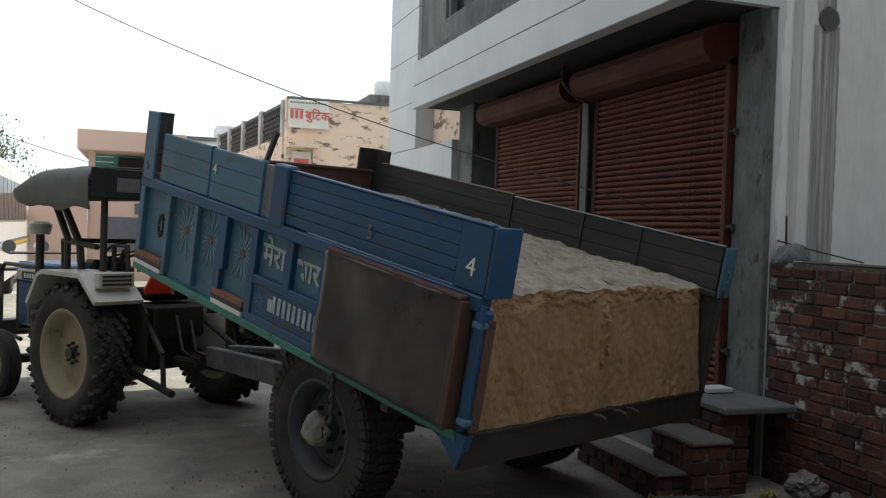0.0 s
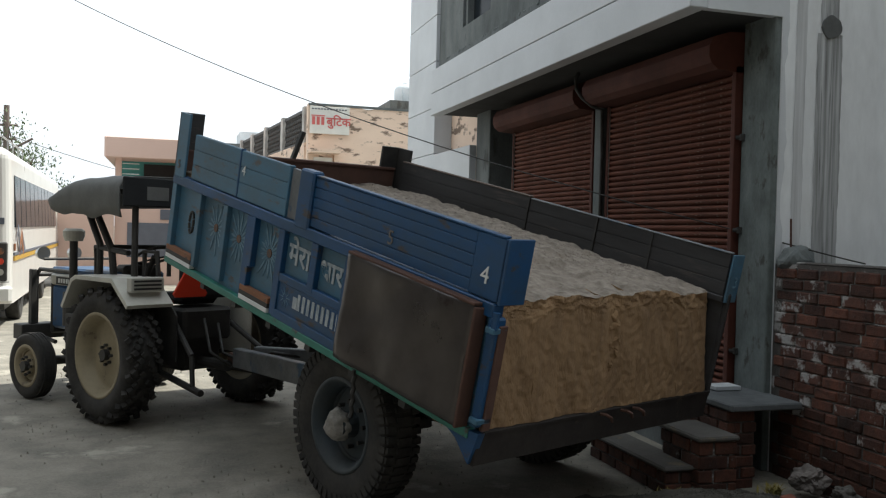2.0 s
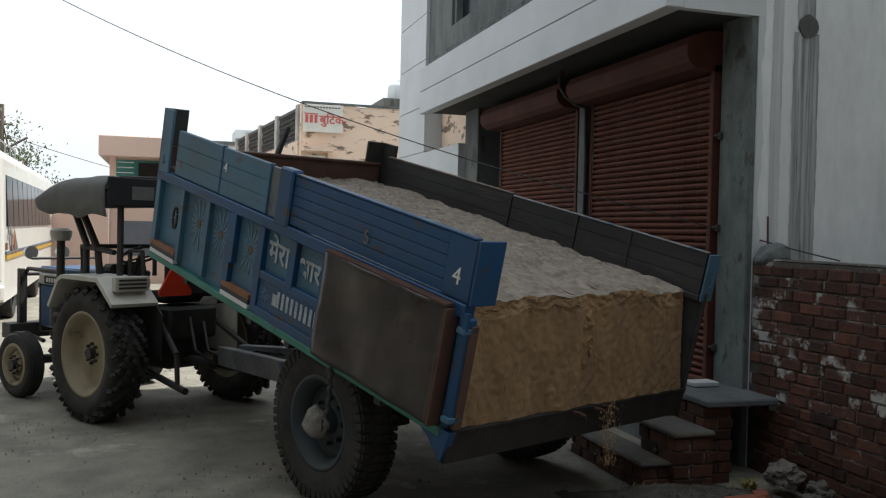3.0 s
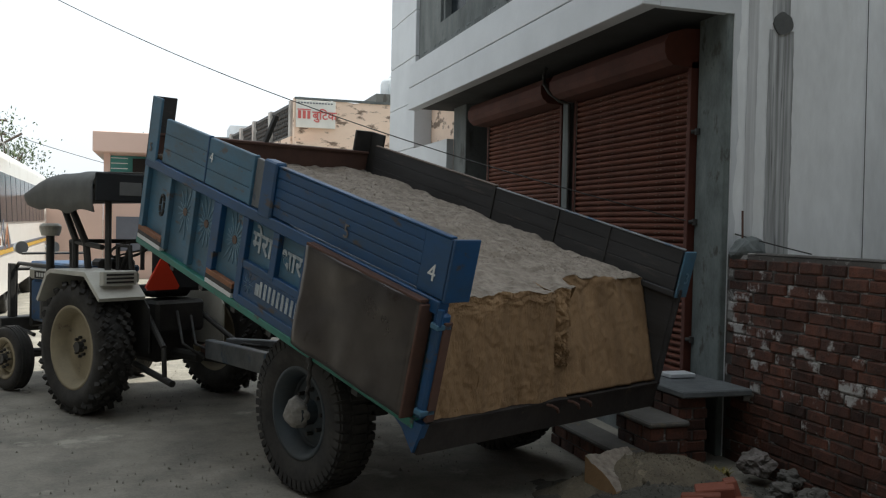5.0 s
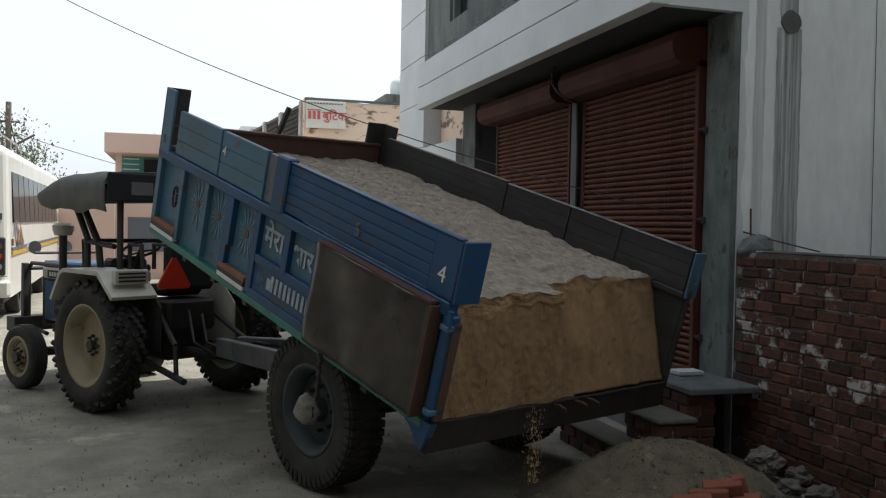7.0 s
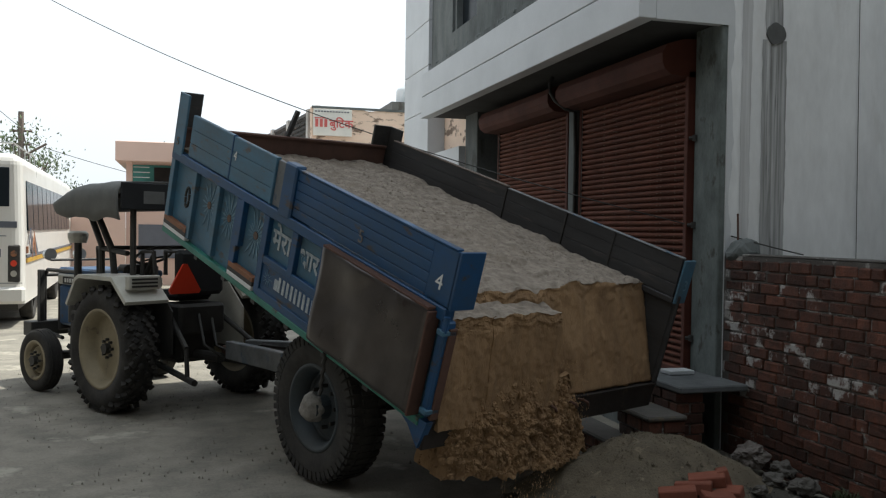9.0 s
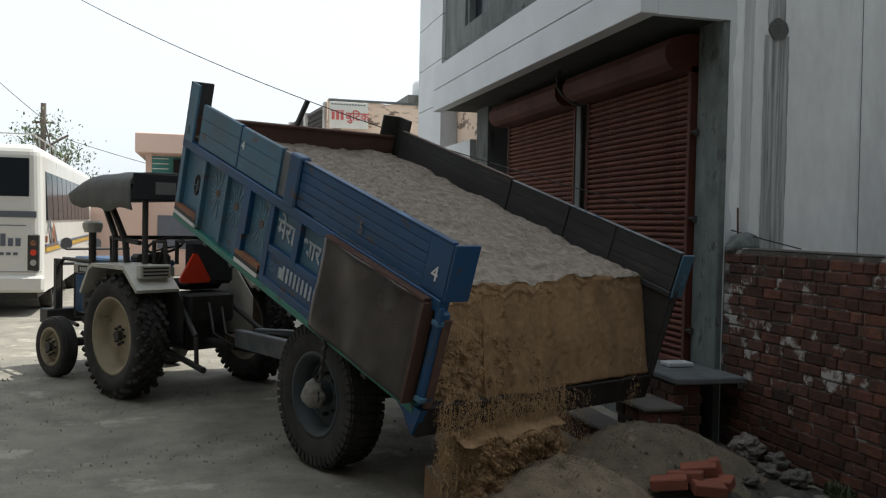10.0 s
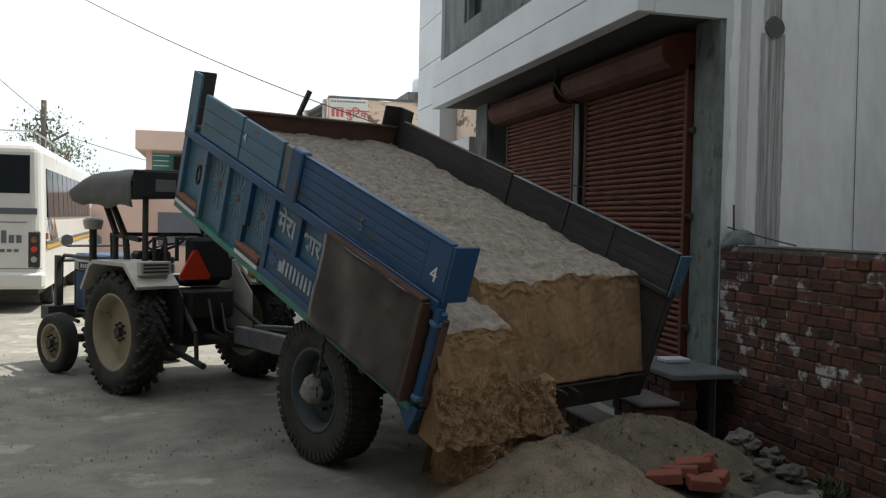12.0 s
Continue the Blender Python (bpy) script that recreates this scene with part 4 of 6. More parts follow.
def sand_load():
    bm = bmesh.new()
    nx, ny = 130, 190
    def face_y(x, v):
        left, right = -0.62 + 0.42 * v, -0.735 + 0.275 * v
        k = min(max((x - 1.0) / 0.2, 0), 1)
        return left + (right - left) * k * k * (3 - 2 * k)
    grid = []
    for i in range(nx + 1):
        x = 0.035 + (2.150 - 0.035) * i / nx
        line = []
        top = lambda y: load_top(x, y)
        for k in range(49):
            v = k / 48
            yt = face_y(x, 1)
            y = face_y(x, v) + 0.018 * (noise.noise((x * 5, v * 3, 3)) + 1.5 * abs(noise.noise((x * 2.2, v, 9))) + 0.4 * noise.noise((x * 22, v * 16, 5)))
            line.append((x, y + 0.022 * abs(noise.noise((x * 3.3 + v * 0.8, v * 0.5, 31))) + 0.006 * noise.noise((x * 40, v * 26, 8)) + crust(x, v), 0.06 + (top(yt) - 0.06) * v))
        for k in range(1, ny + 1):
            y = face_y(x, 1) + (2.925 - face_y(x, 1)) * k / ny
            line.append((x, y, top(y)))
        line.append((x, 2.925, 0.06))
        grid.append([bm.verts.new(c) for c in line])
    for a, b in zip(grid, grid[1:]):
        n = len(a)
        for k in range(n):
            f = bm.faces.new((a[k], a[(k + 1) % n], b[(k + 1) % n], b[k]))
            f.material_index = 1 if 48 <= k < 48 + ny else 0
    bm.faces.new(grid[0])
    bm.faces.new(grid[-1][::-1])
    ob = part("sand_load", bm, M_SAND, None, "", True)
    ob.data.materials.append(M_SANDTOP)
    return tagged(ob, "load of damp brown sand filling the tipped bed", "sand")


def add_clods(bm, n, seed, lo, hi, limit):
    """Irregular clods set into what looks to the open end."""
    rnd = random.Random(seed)
    at = [f.calc_center_median() for f in bm.faces if f.material_index == 0 and len(f.verts) == 4]
    at = [c for c in at if c.z < limit]
    for _ in range(n):
        c = rnd.choice(at)
        s = rnd.uniform(lo, hi) * (1.7 if rnd.random() < 0.08 else 1)
        m = Matrix.Translation(c + Vector((0, -0.3 * s, 0))) @ Euler((rnd.random() * 6, rnd.random() * 6, rnd.random() * 6)).to_matrix().to_4x4() @ Matrix.Diagonal((s * rnd.uniform(0.6, 1.3), s * rnd.uniform(0.6, 1.2), s * rnd.uniform(0.5, 1), 1))
        vs = bmesh.ops.create_icosphere(bm, subdivisions=1, radius=1.0, matrix=m)["verts"]
        for v in vs:
            v.co += s * 0.35 * noise.noise_vector(v.co * (1.3 / s))


def slab(name, label, *args, dry=True, clods=0, **kw):
    bm = sand_block(*args, **kw)
    if clods:
        add_clods(bm, clods, int(args[8] * 10), 0.006, 0.018 if args[7] < 0.65 else 0.013, 9 if args[7] < 0.65 else 0.40)
    ob = part(name, bm, M_SAND, None, "", False)
    ob.data.materials.append(M_SANDTOP if dry else M_SAND)
    return tagged(ob, label, "sand", "sand slabs breaking off the load")


LOAD = sand_load()


def sand_crumbs():
    """Grit and small clods lying on the load."""
    rnd = random.Random(21)
    me0 = LOAD.data
    tops = [p for p in me0.polygons if p.material_index == 1]
    verts, faces = [], []
    for _ in range(18000):
        p = rnd.choice(tops)
        w = [rnd.random() for _ in p.vertices]
        c = sum((me0.vertices[i].co * k for i, k in zip(p.vertices, w)), Vector()) / sum(w)
        s = rnd.uniform(0.002, 0.006) * (2.2 if rnd.random() < 0.05 else 1)
        o = len(verts)
        for k in range(4):
            a = 1.57 * k + rnd.random()
            verts.append(c + Vector((s * math.cos(a), s * math.sin(a), -0.002)))
        verts.append(c + Vector((0, 0, s * 0.9)))
        faces += [(o + k, o + (k + 1) % 4, o + 4) for k in range(4)]
    me = bpy.data.meshes.new("loose_grit")
    me.from_pydata(verts, [], faces)
    me.materials.append(M_SANDTOP)
    ob = new("loose_grit", me)
    ob.parent = LOAD
    return tagged(ob, "grit and small clods on the dry sand", kind="stuff")


sand_crumbs()
SLABS_R = [slab("sand_slab", "slab of caked brown sand at the load's open end", x0, x1, -0.745, -0.615, -0.70, -0.30, 0.05, 0.68, sd, lump=0.005, nx=50, nz=60) for x0, x1, sd in ((1.00, 1.36, 1.0), (1.34, 1.80, 31.0), (1.78, 2.13, 41.0))]
SLAB_M = slab("sand_slab", "narrow slab of caked brown sand sliding off the load", 1.02, 1.24, -0.695, -0.60, -0.56, -0.42, 0.24, 0.71, 2.0, lump=0.045, nx=50, nz=60, clods=420)
FALL_M = slab("sand_fall", "narrow run of broken brown sand", 0.98, 1.28, -0.62, -0.50, -0.42, -0.42, 0.06, 0.60, 7.0, lump=0.04, dry=False, nx=50, nz=60, flare=0.08, clods=350)
SLABS_L = [slab("sand_slab", "crumbling slab of caked brown sand", x0, x1, -0.745, -0.615, -0.60, -0.42, 0.05, 0.70, sd, lump=0.005, nx=60, nz=80, flare=fl) for x0, x1, sd, fl in ((0.045, 0.42, 3.0, 0.0), (0.40, 0.76, 13.0, 0.0), (0.74, 1.02, 23.0, 0.06))]
CLOD = slab("sand_clod", "small lump of caked sand sliding down the load", 1.40, 1.52, -0.645, -0.60, -0.54, -0.52, 0.34, 0.60, 11.0, lump=0.024, dry=False, nx=24, nz=36, clods=90)
SLABS_L2 = [slab("sand_slab", "crumbling slab of caked brown sand", 0.05, 0.60, -0.735, -0.46, -0.50, -0.14, 0.05, 0.72, 4.0, lump=0.027, nx=120, nz=110, flare=0.6, clods=420)]
REST_L2 = slab("sand_slab", "slab of caked brown sand still in the load", 0.52, 1.20, -0.737, -0.462, -0.66, -0.14, 0.05, 0.72, 24.0, nx=60, nz=60)
FALL_1 = slab("sand_fall", "broken brown sand pouring over the bed's end", 0.035, 1.04, -0.64, -0.46, -0.42, -0.42, 0.08, 0.62, 5.0, lump=0.05, dry=False, nx=120, nz=70, flare=0.35, clods=1900)
FALL_2 = slab("sand_fall", "broken brown sand pouring over the bed's end", 0.06, 1.00, -0.62, -0.38, -0.26, -0.26, 0.02, 0.60, 6.0, lump=0.055, dry=False, nx=130, nz=70, flare=0.22, clods=1600, skew=0.06)
FALL_1B = slab("sand_fall", "broken lumps of caked sand pouring over the bed's end", 0.06, 0.92, -0.66, -0.50, -0.34, -0.30, 0.06, 0.63, 8.0, lump=0.06, dry=False, nx=120, nz=70, flare=0.35, clods=1500)
FALL_R = slab("sand_fall", "broken brown sand pouring over the bed's end", 1.24, 2.06, -0.62, -0.50, -0.42, -0.42, 0.06, 0.60, 9.0, lump=0.05, dry=False, nx=110, nz=60, clods=900)


def spill(name, w, h, n, seed, depth=0.06, size=0.0024):
    """A loose curtain of falling grains and crumbs."""
    rnd = random.Random(seed)
    verts, faces = [], []
    for _ in range(int(n * (3.6 if n > 2000 else 2.4))):
        x = rnd.uniform(-w / 2, w / 2)
        strand = noise.noise((x * 9, seed, 0))
        if strand < -0.15 and rnd.random() < 0.8:
            continue
        z = -h * rnd.random() ** 0.8
        s = size * rnd.uniform(0.4, 1.5) * (2.6 if rnd.random() < 0.05 else 1)
        up = s * 1.8 if rnd.random() < 0.45 else rnd.uniform(0.005, 0.022)
        c = (x + rnd.gauss(0, 0.01), rnd.gauss(0, depth / 2), z)
        o = len(verts)
        a = rnd.random() * 6
        verts += [(c[0] + s * math.cos(a), c[1] + s * math.sin(a), c[2] - s), (c[0] + s * math.cos(a + 2.1), c[1] + s * math.sin(a + 2.1), c[2] - s * 0.6), (c[0] + s * math.cos(a + 4.2), c[1] + s * math.sin(a + 4.2), c[2] - s * 0.8), (c[0], c[1], c[2] + up)]
        faces += [(o, o + 1, o + 2), (o, o + 1, o + 3), (o + 1, o + 2, o + 3), (o + 2, o, o + 3)]
    for _ in range(70 if n > 2000 else 0):   # joined wisps in the thick of the fall
        x, z, ln, hw = rnd.uniform(-w / 2, w / 2), -h * rnd.random(), rnd.uniform(0.04, 0.16), rnd.uniform(0.002, 0.007)
        y = rnd.gauss(0, depth / 2)
        o = len(verts)
        verts += [(x - hw, y, z - ln * 0.3), (x + hw, y + 0.01, z - ln * 0.2), (x, y - 0.012, z - ln * 0.5), (x + rnd.gauss(0, 0.008), y, z + ln * 0.5)]
        faces += [(o, o + 1, o + 2), (o, o + 1, o + 3), (o + 1, o + 2, o + 3), (o + 2, o, o + 3)]
    me = bpy.data.meshes.new(name)
    me.from_pydata(verts, [], faces)
    me.materials.append(M_LOOSE)
    ob = new(name, me)
    return tagged(ob, "thin curtain of loose falling sand", "sand", "falling sand", kind="stuff")


def heap(name, cx, cy, rx, ry, h, seed, label, material=None, turn=0.0):
    """A mound on the ground, with a skirt below it."""
    bm = bmesh.new()
    n, rings = 110, 46
    rows = []
    for j in range(rings + 1):
        r = j / rings * 1.15
        row = []
        for k in range(n):
            a = 2 * math.pi * k / n
            wob = 1 + 0.18 * noise.noise((math.cos(a) * 1.5 + seed, math.sin(a) * 1.5, 0))
            x, y = rx * r * wob * math.cos(a), ry * r * wob * math.sin(a)
            z = h * (0.5 + 0.5 * math.cos(math.pi * min(r, 1.0))) ** 0.9 - (0.12 if r > 1.02 else 0.0) - 0.03
            z += (0.05 * noise.noise((x * 2.6, y * 2.6, seed)) + 0.025 * noise.noise((x * 8, y * 8, seed)) + 0.010 * noise.noise((x * 24, y * 24, seed))) * (1 if r < 1 else 0.2)
            row.append(bm.verts.new((x, y, z)))
        rows.append(row)
    for a, b in zip(rows, rows[1:]):
        for k in range(n):
            bm.faces.new((a[k], a[(k + 1) % n], b[(k + 1) % n], b[k]))
    bmesh.ops.remove_doubles(bm, verts=bm.verts[:], dist=1e-5)
    ob = part(name, bm, material or M_SAND, None, "", True)
    ob.matrix_basis = pose(cx, cy, 0, 0, 0, turn)
    rnd = random.Random(int(seed * 7))
    verts, faces = [], []
    ps = list(ob.data.polygons)
    for _ in range(5000):
        c = rnd.choice(ps).center + Vector((rnd.gauss(0, 0.01), rnd.gauss(0, 0.01), 0))
        s = rnd.uniform(0.0025, 0.007) * (2.8 if rnd.random() < 0.04 else 1)
        o = len(verts)
        for k in range(4):
            q = 1.57 * k + rnd.random()
            verts.append(c + Vector((s * math.cos(q), s * math.sin(q), -0.003)))
        verts.append(c + Vector((0, 0, s)))
        faces += [(o + k, o + (k + 1) % 4, o + 4) for k in range(4)]
    me = bpy.data.meshes.new("loose_grit")
    me.from_pydata(verts, [], faces)
    me.materials.append(ob.data.materials[0])
    cr = new("loose_grit", me)
    cr.parent = ob
    tagged(cr, "grit and small clods on the sand", kind="stuff")
    return tagged(ob, label, "sand")


HEAP_A = heap("sand_heap", 3.95, 4.55, 1.15, 0.75, 0.22, 1.0, "low spread of spilled grey sand and earth by the wall", M_DAMPSOIL)
HEAP_B = heap("sand_heap", 3.95, 4.72, 1.20, 0.90, 0.46, 2.0, "heap of tipped brown sand and earth on the ground", M_HEAPDARK)
HEAP_C = heap("sand_heap", 3.15, 4.30, 1.30, 1.0, 0.44, 3.0, "growing heap of tipped brown sand under the trailer's end", M_HEAP)


# ---- tractor ----
def tractor():
    t = thing("tractor", pose(0.806, 8.63, 0, 0, 0, 33), "dusty blue and white farm tractor with a grey canvas canopy", "tractor")
    P = lambda name, lo, hi, m, label="", bev=0.008: part(name, B(lo, hi, bev), m, t, label)
    for x, o in ((-0.70, -1), (0.80, 1)):
        wheel(t, x, 0, 0.585, 0.60, 0.32, 0.36, M_CREAM, "lug", 0.13, o)
    for x, o in ((-0.70, -1), (0.66, 1)):
        wheel(t, x, 1.47, 0.318, 0.325, 0.17, 0.19, M_CREAM, "rib", 0.05, o, 4)
    part("rear_axle", rod(bmesh.new(), (-0.7, 0, 0.585), (0.7, 0, 0.585), 0.09, 14), M_BLACK, t)
    P("gearbox", (-0.22, -0.35, 0.42), (0.22, 0.75, 0.88), M_BLACK, "black transmission housing", 0.04)
    P("hydraulic_block", (-0.26, -0.45, 0.70), (0.26, -0.05, 1.0), M_BLACK, "", 0.03)
    P("engine_block", (-0.24, 0.7, 0.40), (0.24, 1.55, 0.85), M_BLACK, "", 0.03)
    P("bonnet_side", (-0.27, 0.72, 0.62), (0.27, 1.98, 1.08), M_BLUE, "blue lower bonnet side", 0.03)
    P("bonnet_band", (-0.28, 0.72, 1.08), (0.28, 2.0, 1.20), M_FENDER, "white bonnet band", 0.02)
    P("bonnet_top", (-0.27, 0.70, 1.20), (0.27, 2.0, 1.27), M_BLUE, "blue bonnet top", 0.02)
    P("name_plate", (-0.286, 1.45, 1.09), (-0.281, 1.86, 1.17), M_BLACK, "dark name plate", 0.0)
    for k in range(6):
        P("name_bar", (-0.290, 1.50 + 0.055 * k, 1.108), (-0.287, 1.535 + 0.055 * k, 1.153), M_WHITE, "", 0.0)
    P("front_grille", (-0.26, 1.99, 0.55), (0.26, 2.04, 1.2), M_BLACK, "", 0.02)
    bm = bmesh.new()
    for x in (-0.36, 0.36):
        tube(bm, [(x, 1.30, 1.24), (x, 2.06, 1.24), (x, 2.13, 1.18), (x, 2.13, 0.55), (x, 1.7, 0.5)], 0.022)
    rod(bm, (-0.36, 2.13, 1.18), (0.36, 2.13, 1.18), 0.022)
    part("front_guard", bm, M_BLACK, t, "black tubular front guard")
    bm = B((-0.44, 2.08, 0.66), (-0.38, 2.15, 1.24), 0.006)
    part("guard_plate", bm, M_BLACK, t)
    P("bumper", (-0.55, 2.05, 0.50), (0.55, 2.25, 0.66), M_BLACK, "heavy black front weight bracket")
    bm = bmesh.new()
    rod(bm, (-0.62, 1.5, 0.34), (0.62, 1.5, 0.34), 0.045)
    rod(bm, (-0.30, 0.5, 0.47), (-0.58, 1.45, 0.38), 0.025)
    rod(bm, (0.30, 0.5, 0.47), (0.58, 1.45, 0.38), 0.025)
    part("front_axle", bm, M_BLACK, t)
    # air cleaner and exhaust
    bm = bmesh.new()
    rod(bm, (-0.43, 1.22, 1.05), (-0.43, 1.22, 1.58), 0.040, 14)
    rod(bm, (-0.43, 1.22, 0.72), (-0.43, 1.22, 1.05), 0.095, 16)
    part("air_cleaner", bm, M_BLACK, t, "black air cleaner")
    bm = bmesh.new()
    rod(bm, (-0.43, 1.22, 1.56), (-0.43, 1.22, 1.62), 0.085, 20, 0.105)
    rod(bm, (-0.43, 1.22, 1.62), (-0.43, 1.22, 1.66), 0.105, 20)
    rod(bm, (-0.43, 1.22, 1.66), (-0.43, 1.22, 1.685), 0.105, 20, 0.08)
    part("air_cleaner_cap", bm, M_FENDER, t, "dusty pale air cleaner cap")
    P("battery_box", (-0.52, 0.92, 0.55), (-0.30, 1.20, 0.85), M_BLACK)
    # lamps on a bar
    for x in (-0.46, -0.12):
        bm = bmesh.new()
        rod(bm, (x, 1.78, 1.42), (x, 1.86, 1.42), 0.07, 16, 0.055)
        part("headlight", bm, M_CHROME, t, "round headlight")
    part("lamp_bar", rod(bmesh.new(), (-0.46, 1.78, 1.36), (0.30, 1.78, 1.36), 0.014), M_BLACK, t)
    # fenders
    for s in (-1, 1):
        bm = bmesh.new()
        pr = [(0.62, 0.98), (0.44, 1.24), (0.36, 1.275), (-0.26, 1.275), (-0.52, 1.06), (-0.50, 1.03), (-0.25, 1.235), (0.35, 1.24), (0.42, 1.21), (0.59, 0.96)]
        x0, x1 = (-0.86, -0.42) if s < 0 else (0.42, 0.86)
        prism(bm, pr, 0, x0, x1)
        part("fender", bm, M_FENDER, t, "dusty white mudguard")
        bm = bmesh.new()
        prism(bm, [(0.60, 0.95), (0.42, 1.24), (-0.25, 1.24), (-0.55, 0.95), (-0.55, 0.55), (0.5, 0.55)], 0, s * 0.40 - 0.008, s * 0.40 + 0.008)
        # left plate: black stands in for the shade behind the wheel
        part("fender_side", bm, M_FENDER if s > 0 else M_BLACK, t, "pale inner mudguard plate" if s > 0 else "inner mudguard plate, coloured black for its shade")
    tb = P("tool_tray", (-0.80, -0.47, 1.165), (-0.48, -0.40, 1.29), M_FENDER, "pale slotted tail lamp bracket")
    for k in range(3):
        part("slot", B((-0.77, -0.475, 1.183 + 0.033 * k), (-0.51, -0.471, 1.200 + 0.033 * k)), M_BLACK, tb)
    # seat, floor, steering wheel
    P("floor_plate", (-0.45, 0.2, 0.82), (0.45, 0.75, 0.86), M_BLACK)
    P("seat", (-0.22, -0.30, 1.02), (0.22, 0.12, 1.12), M_BLACKCLOTH, "black seat", 0.04)
    P("seat_back", (-0.25, -0.42, 1.08), (0.27, -0.30, 1.52), M_BLACKCLOTH, "", 0.04)
    bm = bmesh.new()
    for k in range(20):
        a, b = 2 * math.pi * k / 20, 2 * math.pi * (k + 1) / 20
        rod(bm, (0.19 * math.cos(a), 0.19 * math.sin(a), 0), (0.19 * math.cos(b), 0.19 * math.sin(b), 0), 0.015, 6)
    for k in range(3):
        a = 2.1 * k
        rod(bm, (0, 0, -0.03), (0.19 * math.cos(a), 0.19 * math.sin(a), 0), 0.010, 6)
    bmesh.ops.transform(bm, matrix=pose(0, 0.46, 1.44, -28), verts=bm.verts[:])
    rod(bm, (0, 0.46, 1.43), (0, 0.75, 1.0), 0.03)
    part("steering_wheel", bm, M_BLACK, t, "black steering wheel on its column")
    P("dashboard", (-0.2, 0.66, 1.0), (0.2, 0.85, 1.34), M_BLACK, "", 0.03)
    # canopy frame and canvas
    bm = bmesh.new()
    for x in (-0.52, 0.52):
        tube(bm, [(x, 0.55, 1.22), (x, 0.55, 1.55), (x, 0.78, 1.86), (x, 0.78, 2.06)], 0.032)
        tube(bm, [(x, -0.05, 1.25), (x, -0.05, 2.06)], 0.030)
        tube(bm, [(x, 0.30, 1.26), (x, 0.34, 1.50), (x, 0.62, 1.84)], 0.034)
        tube(bm, [(x, 0.60, 1.26), (x, 0.62, 1.52), (x, 0.30, 1.50), (x, 0.05, 1.48)], 0.026)
    for y in (-0.05, 0.78):
        rod(bm, (-0.52, y, 2.06), (0.52, y, 2.06), 0.028)
    rod(bm, (-0.52, 0.62, 1.52), (0.52, 0.62, 1.52), 0.022)
    for x in (-0.45, -0.2):
        tube(bm, [(x, -0.1, 1.27), (x, -0.1, 1.50), (x, -0.30, 1.50), (x, -0.34, 1.2)], 0.022)
    part("canopy_frame", bm, M_BLACK, t, "black tubular canopy frame")
    bm = bmesh.new()
    prof = [(-0.72, 1.76), (-0.735, 1.85), (-0.74, 1.95), (-0.735, 2.03), (-0.69, 2.09), (-0.58, 2.125), (-0.3, 2.13), (0.0, 2.145), (0.3, 2.13), (0.58, 2.125), (0.69, 2.09), (0.735, 2.03), (0.74, 1.95), (0.735, 1.87), (0.70, 1.80)]
    nx, ny = len(prof) - 1, 26
    rows = []
    for j in range(ny + 1):
        y = -0.14 + 1.27 * j / ny
        f = max((y - 0.62) / 0.48, 0)
        row = []
        for i, (x, z) in enumerate(prof):
            low = min(1.0, max(0.0, (2.1 - z) / 0.3))
            z2 = z + 0.05 - 0.13 * f ** 1.6 * (1 - low) + 0.05 * f * low
            z2 += 0.020 * noise.noise((x * 4, y * 5, 0)) + 0.018 * math.sin(y * 11 + 1) * low
            row.append(bm.verts.new((x + 0.02 * noise.noise((y * 6, z * 5, 3)) * low, y, z2)))
        rows.append(row)
    for a, b in zip(rows, rows[1:]):
        for k in range(nx):
            bm.faces.new((a[k], a[k + 1], b[k + 1], b[k]))
    bm.faces.new(rows[-1])
    can = part("canopy", bm, M_CANVAS, t, "sagging grey canvas canopy", True)
    sol = can.modifiers.new("thick", 'SOLIDIFY')
    sol.thickness = 0.012
    P("canopy_back", (-0.71, -0.165, 1.90), (0.71, -0.145, 2.16), M_BLACKCLOTH, "black canvas rear flap", 0.01)
    P("canopy_window", (-0.48, -0.170, 1.96), (-0.26, -0.166, 2.08), M_CANVAS, "", 0.0)
    # slow-vehicle triangle
    bm = bmesh.new()
    prism(bm, [(-0.15, -0.13), (0.15, -0.13), (0.17, -0.10), (0.02, 0.15), (-0.02, 0.15), (-0.17, -0.10)], 1, -0.012, 0.012)
    tri = part("warning_triangle", bm, M_RED, t, "orange-red warning triangle")
    tri.location = (-0.28, -0.56, 1.245)
    P("tail_box", (0.42, -0.50, 1.10), (0.60, -0.42, 1.30), M_YELLOW, "yellow rear box", 0.02)
    # links behind
    for p, q, r in (((-0.25, -0.2, 0.95), (-0.38, -0.75, 0.62), 0.025), ((-0.30, -0.05, 0.42), (-0.42, -0.95, 0.33), 0.030), ((-0.38, -0.75, 0.62), (-0.40, -0.80, 0.36), 0.022), ((0.25, -0.2, 0.95), (0.38, -0.75, 0.62), 0.025), ((0.30, -0.05, 0.42), (0.42, -0.95, 0.40), 0.030), ((0, -0.2, 0.5), (0, -0.75, 0.5), 0.05)):
        part("lift_link", rod(bmesh.new(), p, q, r), M_BLACK, t, "black linkage arm")
    for pts in ([(0.1, -0.45, 0.85), (0.05, -0.60, 0.60), (0.15, -0.8, 0.52), (0.3, -1.0, 0.62), (0.4, -1.3, 0.60)], [(-0.05, -0.45, 0.9), (-0.1, -0.62, 0.62), (0.0, -0.8, 0.50)]):
        part("hydraulic_hose", tube(bmesh.new(), pts, 0.014), M_BLACK, t, "black hydraulic hose", True)
    return t


tractor()


